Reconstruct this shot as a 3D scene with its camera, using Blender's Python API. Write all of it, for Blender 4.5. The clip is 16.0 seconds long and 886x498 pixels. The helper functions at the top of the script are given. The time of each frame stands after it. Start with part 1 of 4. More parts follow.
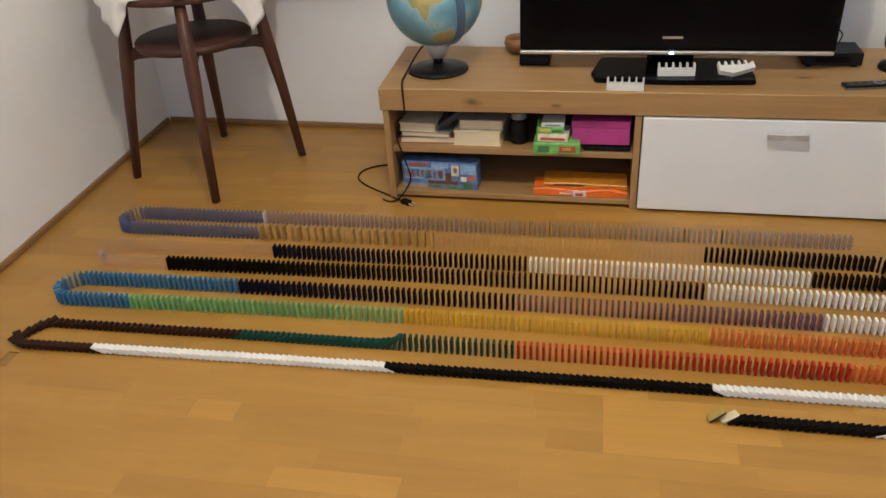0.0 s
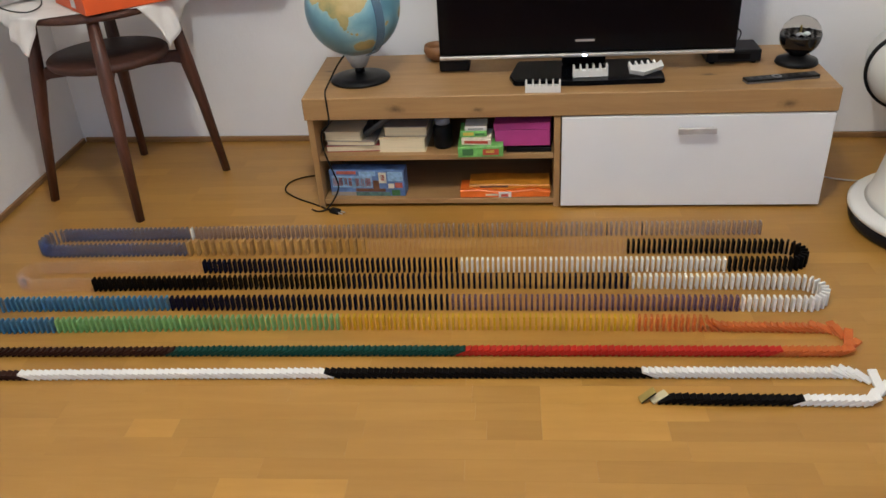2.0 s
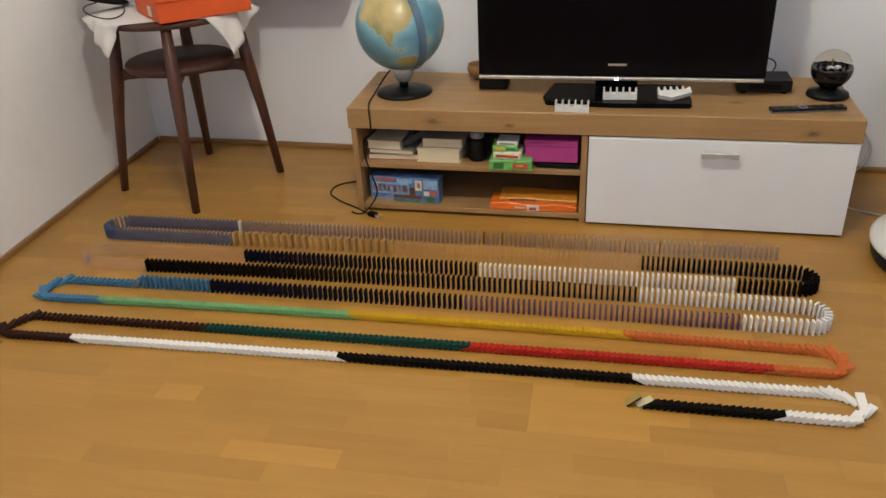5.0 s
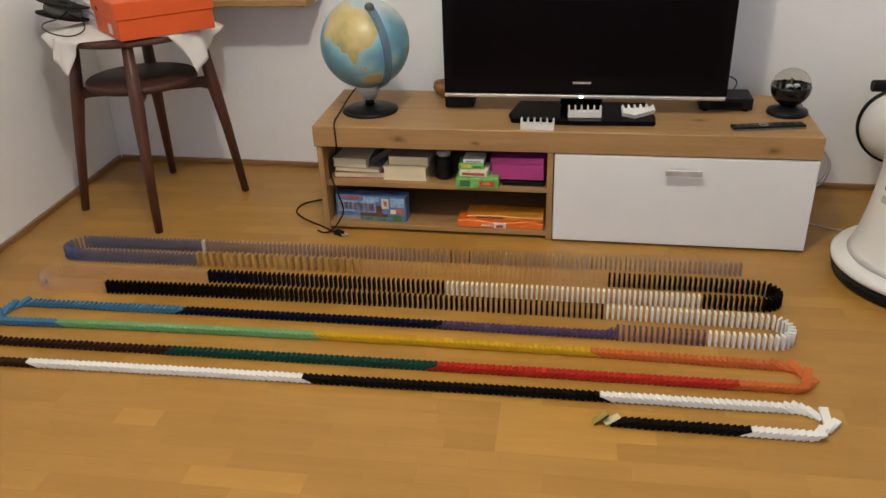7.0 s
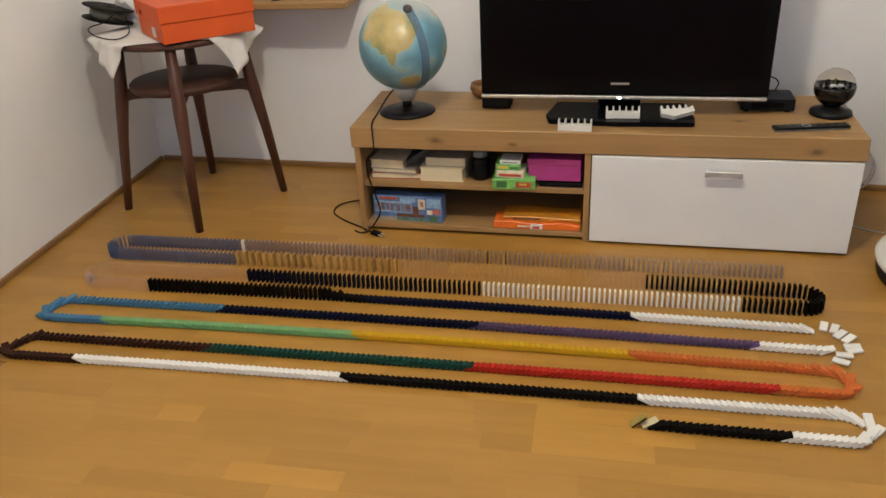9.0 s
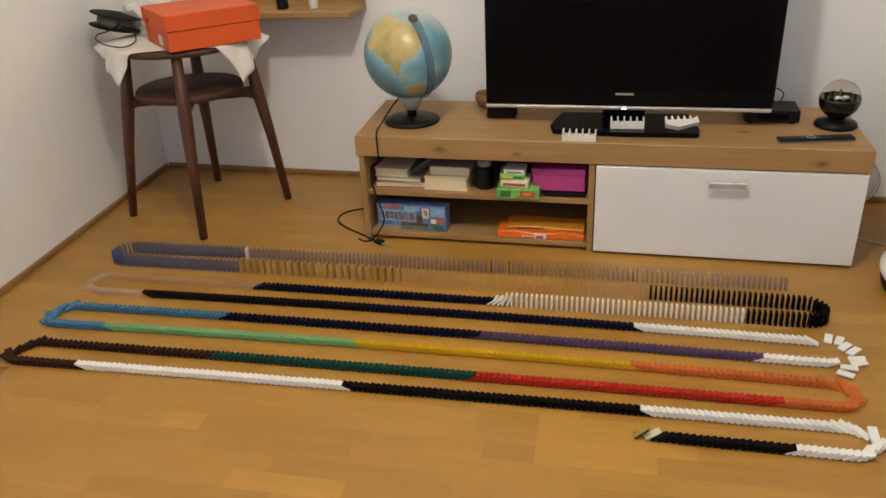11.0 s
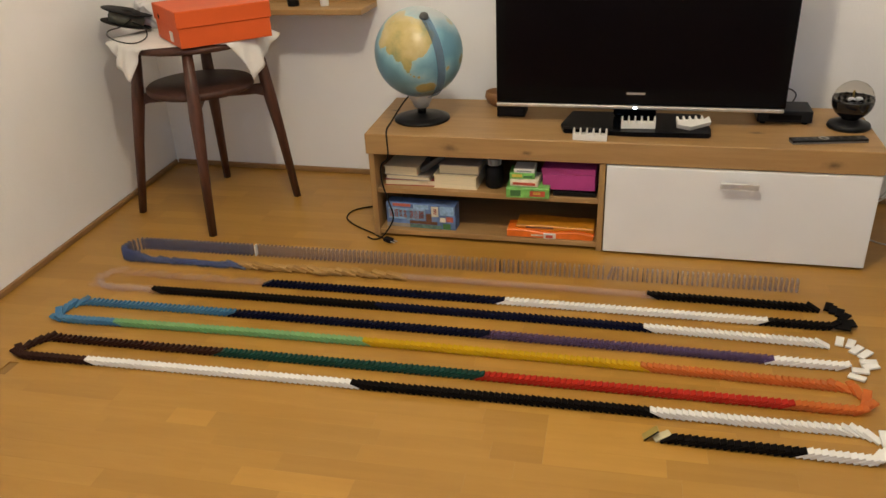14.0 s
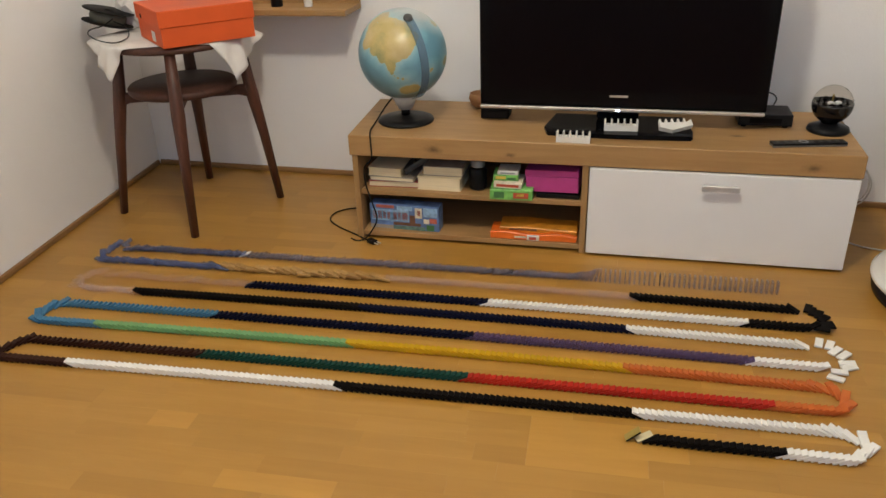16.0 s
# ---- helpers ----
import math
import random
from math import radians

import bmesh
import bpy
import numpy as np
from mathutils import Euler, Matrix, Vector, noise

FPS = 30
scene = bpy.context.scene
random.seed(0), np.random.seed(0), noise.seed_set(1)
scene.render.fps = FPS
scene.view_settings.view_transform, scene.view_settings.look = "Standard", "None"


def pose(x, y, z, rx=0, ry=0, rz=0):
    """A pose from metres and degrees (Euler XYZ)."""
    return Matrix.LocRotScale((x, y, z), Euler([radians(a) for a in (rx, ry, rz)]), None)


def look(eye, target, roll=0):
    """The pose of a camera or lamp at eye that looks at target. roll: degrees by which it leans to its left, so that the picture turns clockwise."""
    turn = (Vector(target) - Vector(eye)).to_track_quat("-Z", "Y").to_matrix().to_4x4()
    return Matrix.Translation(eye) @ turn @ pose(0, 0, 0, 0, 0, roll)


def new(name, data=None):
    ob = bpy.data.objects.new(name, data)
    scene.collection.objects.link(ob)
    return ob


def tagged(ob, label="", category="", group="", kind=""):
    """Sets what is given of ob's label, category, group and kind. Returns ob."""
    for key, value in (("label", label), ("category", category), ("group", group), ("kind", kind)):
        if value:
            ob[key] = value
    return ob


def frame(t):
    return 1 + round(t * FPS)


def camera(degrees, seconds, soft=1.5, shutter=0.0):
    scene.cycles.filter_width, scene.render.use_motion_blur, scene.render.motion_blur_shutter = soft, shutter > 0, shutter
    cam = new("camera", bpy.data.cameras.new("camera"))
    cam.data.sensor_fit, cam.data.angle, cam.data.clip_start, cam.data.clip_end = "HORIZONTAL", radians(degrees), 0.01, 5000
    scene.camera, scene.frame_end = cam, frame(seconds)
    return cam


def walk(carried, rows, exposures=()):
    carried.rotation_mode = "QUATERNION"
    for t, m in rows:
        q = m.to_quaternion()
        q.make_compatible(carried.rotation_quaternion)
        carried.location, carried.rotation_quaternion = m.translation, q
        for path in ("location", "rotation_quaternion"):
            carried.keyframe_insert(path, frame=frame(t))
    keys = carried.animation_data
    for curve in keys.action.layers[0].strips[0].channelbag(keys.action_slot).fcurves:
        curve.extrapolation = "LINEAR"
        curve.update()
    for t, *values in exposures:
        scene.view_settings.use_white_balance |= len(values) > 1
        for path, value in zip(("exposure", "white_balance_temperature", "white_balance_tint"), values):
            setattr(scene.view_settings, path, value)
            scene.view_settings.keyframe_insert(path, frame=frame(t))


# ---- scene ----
cam = camera(59.2, 16.0)
PATH = [
    (0, (0.736, -2.269, 1.201), (0.325, -0.599, 0.179), -3.8),
    (0.5, (0.709, -2.284, 1.2), (0.387, -0.586, 0.194), -3.5),
    (1, (0.713, -2.294, 1.19), (0.521, -0.584, 0.17), -2.3),
    (1.5, (0.723, -2.3, 1.197), (0.556, -0.586, 0.18), -2.8),
    (2, (0.731, -2.312, 1.199), (0.502, -0.599, 0.193), -3.8),
    (2.5, (0.767, -2.332, 1.195), (0.481, -0.625, 0.192), -4.2),
    (3, (0.831, -2.373, 1.198), (0.472, -0.663, 0.224), -4.4),
    (3.5, (0.904, -2.412, 1.203), (0.504, -0.702, 0.246), -3.5),
    (4, (0.907, -2.436, 1.209), (0.483, -0.732, 0.251), -3.1),
    (6.5, (0.924, -2.424, 1.204), (0.547, -0.684, 0.292), -2.5),
    (7, (0.921, -2.419, 1.206), (0.572, -0.672, 0.297), -2.3),
    (7.5, (0.919, -2.42, 1.208), (0.572, -0.671, 0.303), -2.3),
    (8, (0.918, -2.423, 1.211), (0.555, -0.676, 0.308), -2.5),
    (8.5, (0.916, -2.425, 1.209), (0.51, -0.688, 0.305), -3.0),
    (9, (0.913, -2.427, 1.21), (0.48, -0.696, 0.306), -3.2),
    (11.5, (0.915, -2.424, 1.21), (0.47, -0.684, 0.329), -2.9),
    (12, (0.911, -2.419, 1.212), (0.474, -0.682, 0.322), -2.8),
    (12.5, (0.909, -2.417, 1.211), (0.471, -0.682, 0.319), -2.9),
    (13, (0.907, -2.422, 1.211), (0.461, -0.686, 0.323), -2.8),
    (13.5, (0.906, -2.423, 1.212), (0.45, -0.689, 0.325), -2.8),
    (14, (0.907, -2.421, 1.212), (0.445, -0.69, 0.324), -2.7),
    (14.5, (0.908, -2.414, 1.209), (0.455, -0.682, 0.316), -2.6),
    (15, (0.911, -2.411, 1.208), (0.472, -0.674, 0.319), -2.4),
    (15.5, (0.906, -2.416, 1.21), (0.481, -0.675, 0.323), -2.2),
    (16, (0.908, -2.422, 1.211), (0.486, -0.679, 0.326), -2.0),
]
# stops and white balance drift a little along the clip
EXPOSURES = [(0, -0.02, 6050, 10), (1.0, -0.02, 5800, 10), (2.0, -0.02, 5750, 10), (3.0, -0.05, 5850, 10), (3.5, -0.07, 6300, 10), (4.0, -0.09, 6100, 10), (6.5, -0.10, 6000, 10),
             (7.5, -0.10, 6250, 10), (9.0, -0.11, 6300, 10), (11.5, -0.11, 6450, 10), (13.0, -0.11, 6400, 10), (14.0, -0.11, 6900, 10), (14.5, -0.11, 6500, 10), (15.0, -0.11, 6400, 10), (16.0, -0.11, 6350, 10)]
walk(cam, [(t, look(eye, target, roll)) for t, eye, target, roll in PATH], EXPOSURES)

# ---- light ----
world = bpy.data.worlds.new("world")
scene.world = world
world.use_nodes = True
world.node_tree.nodes["Background"].inputs[0].default_value = (0.55, 0.72, 1.0, 1)
world.node_tree.nodes["Background"].inputs[1].default_value = 0.05
lamp_data = bpy.data.lights.new("ceiling_light", "POINT")
lamp_data.energy, lamp_data.shadow_soft_size, lamp_data.color = 83, 0.085, (1.0, 0.92, 0.745)
lamp = new("ceiling_light", lamp_data)
lamp.matrix_basis = pose(0.60, -1.36, 2.43)
# dusk daylight through the window in the south wall
dusk_data = bpy.data.lights.new("window_daylight", "AREA")
dusk_data.shape, dusk_data.size, dusk_data.size_y = "RECTANGLE", 1.36, 1.16
dusk_data.energy, dusk_data.color = 9.0, (0.38, 0.60, 1.0)
dusk = new("window_daylight", dusk_data)
dusk.matrix_basis = pose(1.25, -3.99, 1.55, 90, 0, 0)


# ---- mesh helpers ----
def obj(name, bm, mat, parent=None, label="", smooth=False):
    me = bpy.data.meshes.new(name)
    bm.normal_update()
    bm.to_mesh(me)
    bm.free()
    for m in (mat if isinstance(mat, (list, tuple)) else [mat]):
        me.materials.append(m)
    if smooth:
        for p in me.polygons:
            p.use_smooth = True
    ob = new(name, me)
    if parent is not None:
        ob.parent = parent
    if label:
        ob["label"] = label
    return ob


def part(name, bm, mat, parent, label="", smooth=False):
    return obj(name, bm, mat, parent, label, smooth)


def root(name, m, label, category, group="", kind=""):
    ob = new(name)
    ob.matrix_basis = m
    return tagged(ob, label, category, group, kind)


def box(x0, x1, y0, y1, z0, z1, bevel=0.0, seg=1, m=None):
    bm = bmesh.new()
    bmesh.ops.create_cube(bm, size=1)
    for v in bm.verts:
        v.co = Vector((x0 + (v.co.x + 0.5) * (x1 - x0), y0 + (v.co.y + 0.5) * (y1 - y0), z0 + (v.co.z + 0.5) * (z1 - z0)))
    if bevel:
        bmesh.ops.bevel(bm, geom=list(bm.edges), offset=bevel, segments=seg, affect="EDGES", profile=0.6)
    if m is not None:
        bm.transform(m)
    return bm


def lathe(profile, n=40, m=None):
    """A turned body from (radius, height) pairs, from the bottom up."""
    bm = bmesh.new()
    rings = []
    for r, z in profile:
        if r < 1e-5:
            rings.append([bm.verts.new((0, 0, z))])
        else:
            rings.append([bm.verts.new((r * math.cos(2 * math.pi * i / n), r * math.sin(2 * math.pi * i / n), z)) for i in range(n)])
    for a, b in zip(rings, rings[1:]):
        for i in range(n):
            j = (i + 1) % n
            if len(a) == 1 and len(b) == 1:
                continue
            if len(a) == 1:
                bm.faces.new((a[0], b[j], b[i]))
            elif len(b) == 1:
                bm.faces.new((a[i], a[j], b[0]))
            else:
                bm.faces.new((a[i], a[j], b[j], b[i]))
    bmesh.ops.recalc_face_normals(bm, faces=list(bm.faces))
    if m is not None:
        bm.transform(m)
    return bm


def tube(points, r, n=8):
    """A cable along a smooth line through the points."""
    pts = [Vector(p) for p in points]
    line = []
    for i in range(len(pts) - 1):
        p0, p1, p2, p3 = pts[max(i - 1, 0)], pts[i], pts[i + 1], pts[min(i + 2, len(pts) - 1)]
        for k in range(8):
            u = k / 8
            line.append(0.5 * ((2 * p1) + (p2 - p0) * u + (2 * p0 - 5 * p1 + 4 * p2 - p3) * u * u + (3 * p1 - p0 - 3 * p2 + p3) * u ** 3))
    line.append(pts[-1])
    bm = bmesh.new()
    rings = []
    for i, p in enumerate(line):
        d = (line[min(i + 1, len(line) - 1)] - line[max(i - 1, 0)]).normalized()
        a = d.orthogonal().normalized() if not rings else (side - d * side.dot(d)).normalized()
        side = a
        b = d.cross(a)
        rings.append([bm.verts.new(p + r * (a * math.cos(2 * math.pi * k / n) + b * math.sin(2 * math.pi * k / n))) for k in range(n)])
    for s, t in zip(rings, rings[1:]):
        for k in range(n):
            bm.faces.new((s[k], s[(k + 1) % n], t[(k + 1) % n], t[k]))
    bm.faces.new(rings[0][::-1])
    bm.faces.new(rings[-1])
    bmesh.ops.recalc_face_normals(bm, faces=list(bm.faces))
    return bm


def prism(outline, y0, y1, bevel=0.0, m=None):
    """A plate cut to an outline of (x, z) pairs, from y0 to y1."""
    bm = bmesh.new()
    f = bm.faces.new([bm.verts.new((x, y0, z)) for x, z in outline])
    r = bmesh.ops.extrude_face_region(bm, geom=[f])
    for v in r["geom"]:
        if isinstance(v, bmesh.types.BMVert):
            v.co.y = y1
    bmesh.ops.recalc_face_normals(bm, faces=list(bm.faces))
    if bevel:
        bmesh.ops.bevel(bm, geom=list(bm.edges), offset=bevel, segments=1, affect="EDGES")
    if m is not None:
        bm.transform(m)
    return bm


def ball(r, u=32, v=20, m=None):
    bm = bmesh.new()
    bmesh.ops.create_uvsphere(bm, u_segments=u, v_segments=v, radius=r)
    if m is not None:
        bm.transform(m)
    return bm


# ---- materials ----
class Nodes:
    """A material's node tree, with short calls to add and link nodes."""

    def __init__(self, name):
        self.mat = bpy.data.materials.new(name)
        self.mat.use_nodes = True
        self.tree = self.mat.node_tree
        self.bsdf = self.tree.nodes["Principled BSDF"]
        self.out = self.tree.nodes["Material Output"]

    def add(self, kind, **values):
        n = self.tree.nodes.new(kind)
        for k, v in values.items():
            setattr(n, k, v)
        return n

    def link(self, a, b):
        self.tree.links.new(a, b)

    def put(self, node, name, value):
        s = node.inputs[name]
        if hasattr(value, "is_output"):
            self.link(value, s)
        else:
            s.default_value = value

    def coords(self, scale=(1, 1, 1), offset=(0, 0, 0), which="Object"):
        c = self.add("ShaderNodeTexCoord")
        m = self.add("ShaderNodeMapping")
        m.inputs["Scale"].default_value = scale
        m.inputs["Location"].default_value = offset
        self.link(c.outputs[which], m.inputs["Vector"])
        return m.outputs["Vector"]

    def noise(self, vector, scale, detail=3.0, rough=0.55, warp=0.0):
        n = self.add("ShaderNodeTexNoise")
        self.link(vector, n.inputs["Vector"])
        n.inputs["Scale"].default_value, n.inputs["Detail"].default_value = scale, detail
        n.inputs["Roughness"].default_value, n.inputs["Distortion"].default_value = rough, warp
        return n.outputs["Fac"]

    def ramp(self, fac, stops):
        r = self.add("ShaderNodeValToRGB")
        self.link(fac, r.inputs["Fac"])
        e = r.color_ramp.elements
        while len(e) < len(stops):
            e.new(0.5)
        for el, (p, c) in zip(e, stops):
            el.position, el.color = p, (*c, 1) if len(c) == 3 else c
        return r.outputs["Color"]

    def mix(self, fac, a, b, kind="MIX"):
        n = self.add("ShaderNodeMix", data_type="RGBA", blend_type=kind)
        for s, v in ((n.inputs[0], fac), (n.inputs[6], a), (n.inputs[7], b)):
            if hasattr(v, "is_output"):
                self.link(v, s)
            else:
                s.default_value = v if not isinstance(v, tuple) or len(v) == 4 else (*v, 1)
        return n.outputs[2]

    def math(self, op, a, b=0.0, clamp=False):
        n = self.add("ShaderNodeMath", operation=op, use_clamp=clamp)
        for s, v in ((n.inputs[0], a), (n.inputs[1], b)):
            if hasattr(v, "is_output"):
                self.link(v, s)
            else:
                s.default_value = v
        return n.outputs[0]

    def bump(self, height, strength=0.2, distance=0.002):
        b = self.add("ShaderNodeBump")
        b.inputs["Strength"].default_value, b.inputs["Distance"].default_value = strength, distance
        self.link(height, b.inputs["Height"])
        self.link(b.outputs["Normal"], self.bsdf.inputs["Normal"])

    def done(self, color, rough=0.5, metal=0.0, spec=0.5):
        if isinstance(color, tuple) and len(color) == 3:
            color = (*color, 1)
        self.put(self.bsdf, "Base Color", color)
        self.put(self.bsdf, "Roughness", rough)
        self.put(self.bsdf, "Metallic", metal)
        self.put(self.bsdf, "Specular IOR Level", spec)
        return self.mat


def leaves(name, color):
    """Page edges: fine level lines."""
    n = Nodes(name)
    a = n.noise(n.coords((6, 6, 900)), 1.0, 2)
    return n.done(n.ramp(a, [(0.3, tint(color, 0.88)), (0.65, tint(color, 1.06))]), 0.85, 0.0, 0.1)


def tint(c, k):
    return tuple(min(1.0, v * k) for v in c)


def plain(name, color, rough=0.5, metal=0.0, vary=0.12, scale=25.0, bump=0.0, spec=0.5):
    """Paint, plastic, paper or metal with faint unevenness in colour and gloss."""
    n = Nodes(name)
    v = n.coords()
    a = n.noise(v, scale, 4)
    c = n.ramp(a, [(0.3, tint(color, 1 - vary)), (0.7, tint(color, 1 + vary))])
    r = n.math("ADD", n.math("MULTIPLY", n.noise(v, scale * 0.3, 3), 0.16), rough - 0.08, True)
    if bump:
        n.bump(n.noise(v, scale * 6, 3), bump, 0.002)
    return n.done(c, r, metal, spec)


def wood(name, dark, mid, light, along=0, stretch=14.0, scale=3.0, rough=0.45, knots=(), bump=0.1, island=False, per_object=0.0):
    n = Nodes(name)
    s = [stretch] * 3
    s[along] = 1.0
    v = n.coords(tuple(s))
    if per_object or island:
        if island:
            rnd = n.add("ShaderNodeNewGeometry").outputs["Random Per Island"]
        else:
            rnd = n.add("ShaderNodeObjectInfo").outputs["Random"]
        off = n.add("ShaderNodeVectorMath", operation="ADD")
        comb = n.add("ShaderNodeCombineXYZ")
        n.link(n.math("MULTIPLY", rnd, 37.0), comb.inputs[0])
        n.link(n.math("MULTIPLY", rnd, 91.0), comb.inputs[1])
        n.link(v, off.inputs[0])
        n.link(comb.outputs[0], off.inputs[1])
        v = off.outputs[0]
    g = n.noise(v, scale, 5, 0.6, 0.6)
    fine = n.noise(v, scale * 7, 3, 0.6)
    c = n.ramp(g, [(0.28, dark), (0.5, mid), (0.74, light)])
    c = n.mix(n.math("MULTIPLY", fine, 0.25), c, (*tint(mid, 0.72), 1), "MIX")
    if per_object or island:
        k = n.ramp(rnd, [(0.0, (0.90, 0.88, 0.84)), (0.35, (0.98, 0.97, 0.96)), (0.78, (1.02, 1.02, 1.02)), (0.90, (1.11, 1.13, 1.2))])
        c = n.mix(1.0, c, k, "MULTIPLY")
    if knots:
        w = n.coords()
        total = None
        for x, y, z, r in knots:
            d = n.add("ShaderNodeVectorMath", operation="SUBTRACT")
            n.link(w, d.inputs[0])
            d.inputs[1].default_value = (x, y, z)
            q = n.add("ShaderNodeVectorMath", operation="MULTIPLY")
            n.link(d.outputs[0], q.inputs[0])
            q.inputs[1].default_value = (0.45 / r, 1.0 / r, 1.0 / r)
            ln = n.add("ShaderNodeVectorMath", operation="LENGTH")
            n.link(q.outputs[0], ln.inputs[0])
            f = n.math("SUBTRACT", 1.0, n.math("ADD", ln.outputs["Value"], n.math("MULTIPLY", n.noise(w, 60, 2), 0.8)), False)
            f = n.math("POWER", n.math("MULTIPLY", n.math("ADD", f, 0.45), 1.15, True), 1.6)
            total = f if total is None else n.math("MAXIMUM", total, f)
        c = n.mix(n.math("MULTIPLY", total, 0.9), c, (*tint(dark, 0.36), 1))
    r = n.math("ADD", n.math("MULTIPLY", fine, 0.18), rough - 0.09, True)
    n.bump(fine, bump, 0.001)
    return n.done(c, r)


def clear_plastic(name, color, see, rough=0.3, vary=0.06):
    """Moulded see-through plastic: part of the light goes through, tinted, the rest is scattered or mirrored."""
    n = Nodes(name)
    v = n.coords()
    rnd = n.add("ShaderNodeObjectInfo").outputs["Random"]
    k = n.ramp(rnd, [(0.0, tint(color, 1 - vary)), (1.0, tint(color, 1 + vary))])
    n.done(k, rough)
    t = n.add("ShaderNodeBsdfTransparent")
    top = max(color)
    t.inputs["Color"].default_value = (*[0.35 + 0.65 * c / top for c in color], 1)
    m = n.add("ShaderNodeMixShader")
    n.link(n.math("ADD", n.math("MULTIPLY", n.noise(v, 40, 2), 0.16), see - 0.08, True), m.inputs[0])
    n.link(n.bsdf.outputs[0], m.inputs[1])
    n.link(t.outputs[0], m.inputs[2])
    n.link(m.outputs[0], n.out.inputs["Surface"])
    return n.mat


def domino_plastic(name, color, rough=0.42, spec=0.3, vary=0.06):
    n = Nodes(name)
    rnd = n.add("ShaderNodeObjectInfo").outputs["Random"]
    c = n.ramp(rnd, [(0.0, tint(color, 1 - vary)), (1.0, tint(color, 1 + vary))])
    return n.done(c, n.math("ADD", n.math("MULTIPLY", n.noise(n.coords(), 90, 2), 0.2), rough - 0.1, True), 0.0, spec)


def wall_paint(name, color):
    n = Nodes(name)
    v = n.coords()
    c = n.ramp(n.noise(v, 1.3, 4), [(0.3, tint(color, 0.95)), (0.7, tint(color, 1.03))])
    rough = n.math("ADD", n.noise(v, 140, 4, 0.7), n.math("MULTIPLY", n.noise(v, 16, 3, 0.6), 2.2))
    n.bump(rough, 0.35, 0.003)
    return n.done(c, 0.75, 0.0, 0.25)


OAK_D, OAK_M, OAK_L = (0.30, 0.166, 0.062), (0.365, 0.208, 0.080), (0.415, 0.248, 0.102)
M_WALL = wall_paint("wall_paint", (0.875, 0.865, 0.86))
M_CEIL = wall_paint("ceiling_paint", (0.8, 0.79, 0.77))
FLOOR_D, FLOOR_M, FLOOR_L = (0.355, 0.178, 0.030), (0.385, 0.197, 0.035), (0.415, 0.217, 0.043)
M_PLANK = wood("floor_strip", FLOOR_D, FLOOR_M, FLOOR_L, 0, 9, 2.2, 0.36, per_object=1.0, bump=0.05)
M_PLANKS = wood("floor_strips", FLOOR_D, FLOOR_M, FLOOR_L, 0, 9, 2.2, 0.36, island=True, bump=0.05)
M_PLANK_PALE = wood("pale_floor_strip", tint(FLOOR_D, 1.14), tint(FLOOR_M, 1.14), tint(FLOOR_L, 1.14), 0, 9, 2.2, 0.36, bump=0.05)
M_PLANK_DARK = wood("dark_floor_strip", tint(FLOOR_D, 0.93), tint(FLOOR_M, 0.92), tint(FLOOR_L, 0.92), 0, 9, 2.2, 0.36, bump=0.05)
M_JOINT = plain("floor_joint", (0.26, 0.14, 0.04), 0.7)
M_BASE = wood("baseboard_wood", (0.20, 0.10, 0.035), (0.27, 0.145, 0.055), (0.33, 0.18, 0.07), 0, 10, 4)
M_OAK = wood("oak_board", OAK_D, OAK_M, OAK_L, 0, 11, 2.6, 0.5,
             knots=[(0.30, -0.002, 0.352, 0.019), (0.56, -0.002, 0.344, 0.012), (1.28, 0.15, 0.391, 0.017), (1.49, -0.002, 0.345, 0.018), (0.03, 0.28, 0.391, 0.014), (1.40, 0.06, 0.391, 0.011)])
M_OAK_UP = wood("oak_panel", OAK_D, OAK_M, OAK_L, 2, 11, 2.6, 0.5)
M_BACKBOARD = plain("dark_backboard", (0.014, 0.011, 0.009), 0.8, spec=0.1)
M_WHITE_FRONT = plain("white_lacquer", (0.79, 0.79, 0.79), 0.38, vary=0.02, scale=4)
M_STEEL = plain("brushed_metal", (0.62, 0.62, 0.62), 0.45, 0.75)
M_WALNUT = wood("dark_stained_wood", (0.046, 0.015, 0.008), (0.080, 0.026, 0.014), (0.118, 0.041, 0.021), 2, 12, 5, 0.45)
M_WALNUT_H = wood("dark_stained_seat", (0.040, 0.0135, 0.008), (0.064, 0.021, 0.012), (0.092, 0.032, 0.017), 0, 12, 5, 0.62)
M_CLOTH = plain("white_cotton", (0.72, 0.69, 0.66), 0.9, vary=0.06, scale=12, bump=0.3, spec=0.1)
M_BLACK = plain("black_plastic", (0.006, 0.006, 0.007), 0.4, spec=0.2)
M_BLACK_MATT = plain("matt_black", (0.007, 0.006, 0.006), 0.65, spec=0.14)
M_GLOSS = plain("gloss_black", (0.003, 0.003, 0.004), 0.14, spec=0.1)
M_BOWL = plain("polished_black", (0.004, 0.004, 0.005), 0.12, spec=0.5)
M_SHELL = plain("dull_silver", (0.13, 0.12, 0.11), 0.5)
M_SCREEN = plain("dark_screen", (0.003, 0.002, 0.003), 0.16, spec=0.06)
M_SILVER = plain("silver_trim", (0.62, 0.60, 0.58), 0.3, 0.7)
M_ORANGE_BOX = plain("orange_card", (0.64, 0.088, 0.009), 0.55, vary=0.05, scale=8)
M_LABEL = plain("white_label", (0.7, 0.68, 0.64), 0.6)
M_GREY = plain("grey_plastic", (0.25, 0.25, 0.26), 0.45)
M_DARKGREY = plain("dark_grey", (0.05, 0.05, 0.048), 0.5)
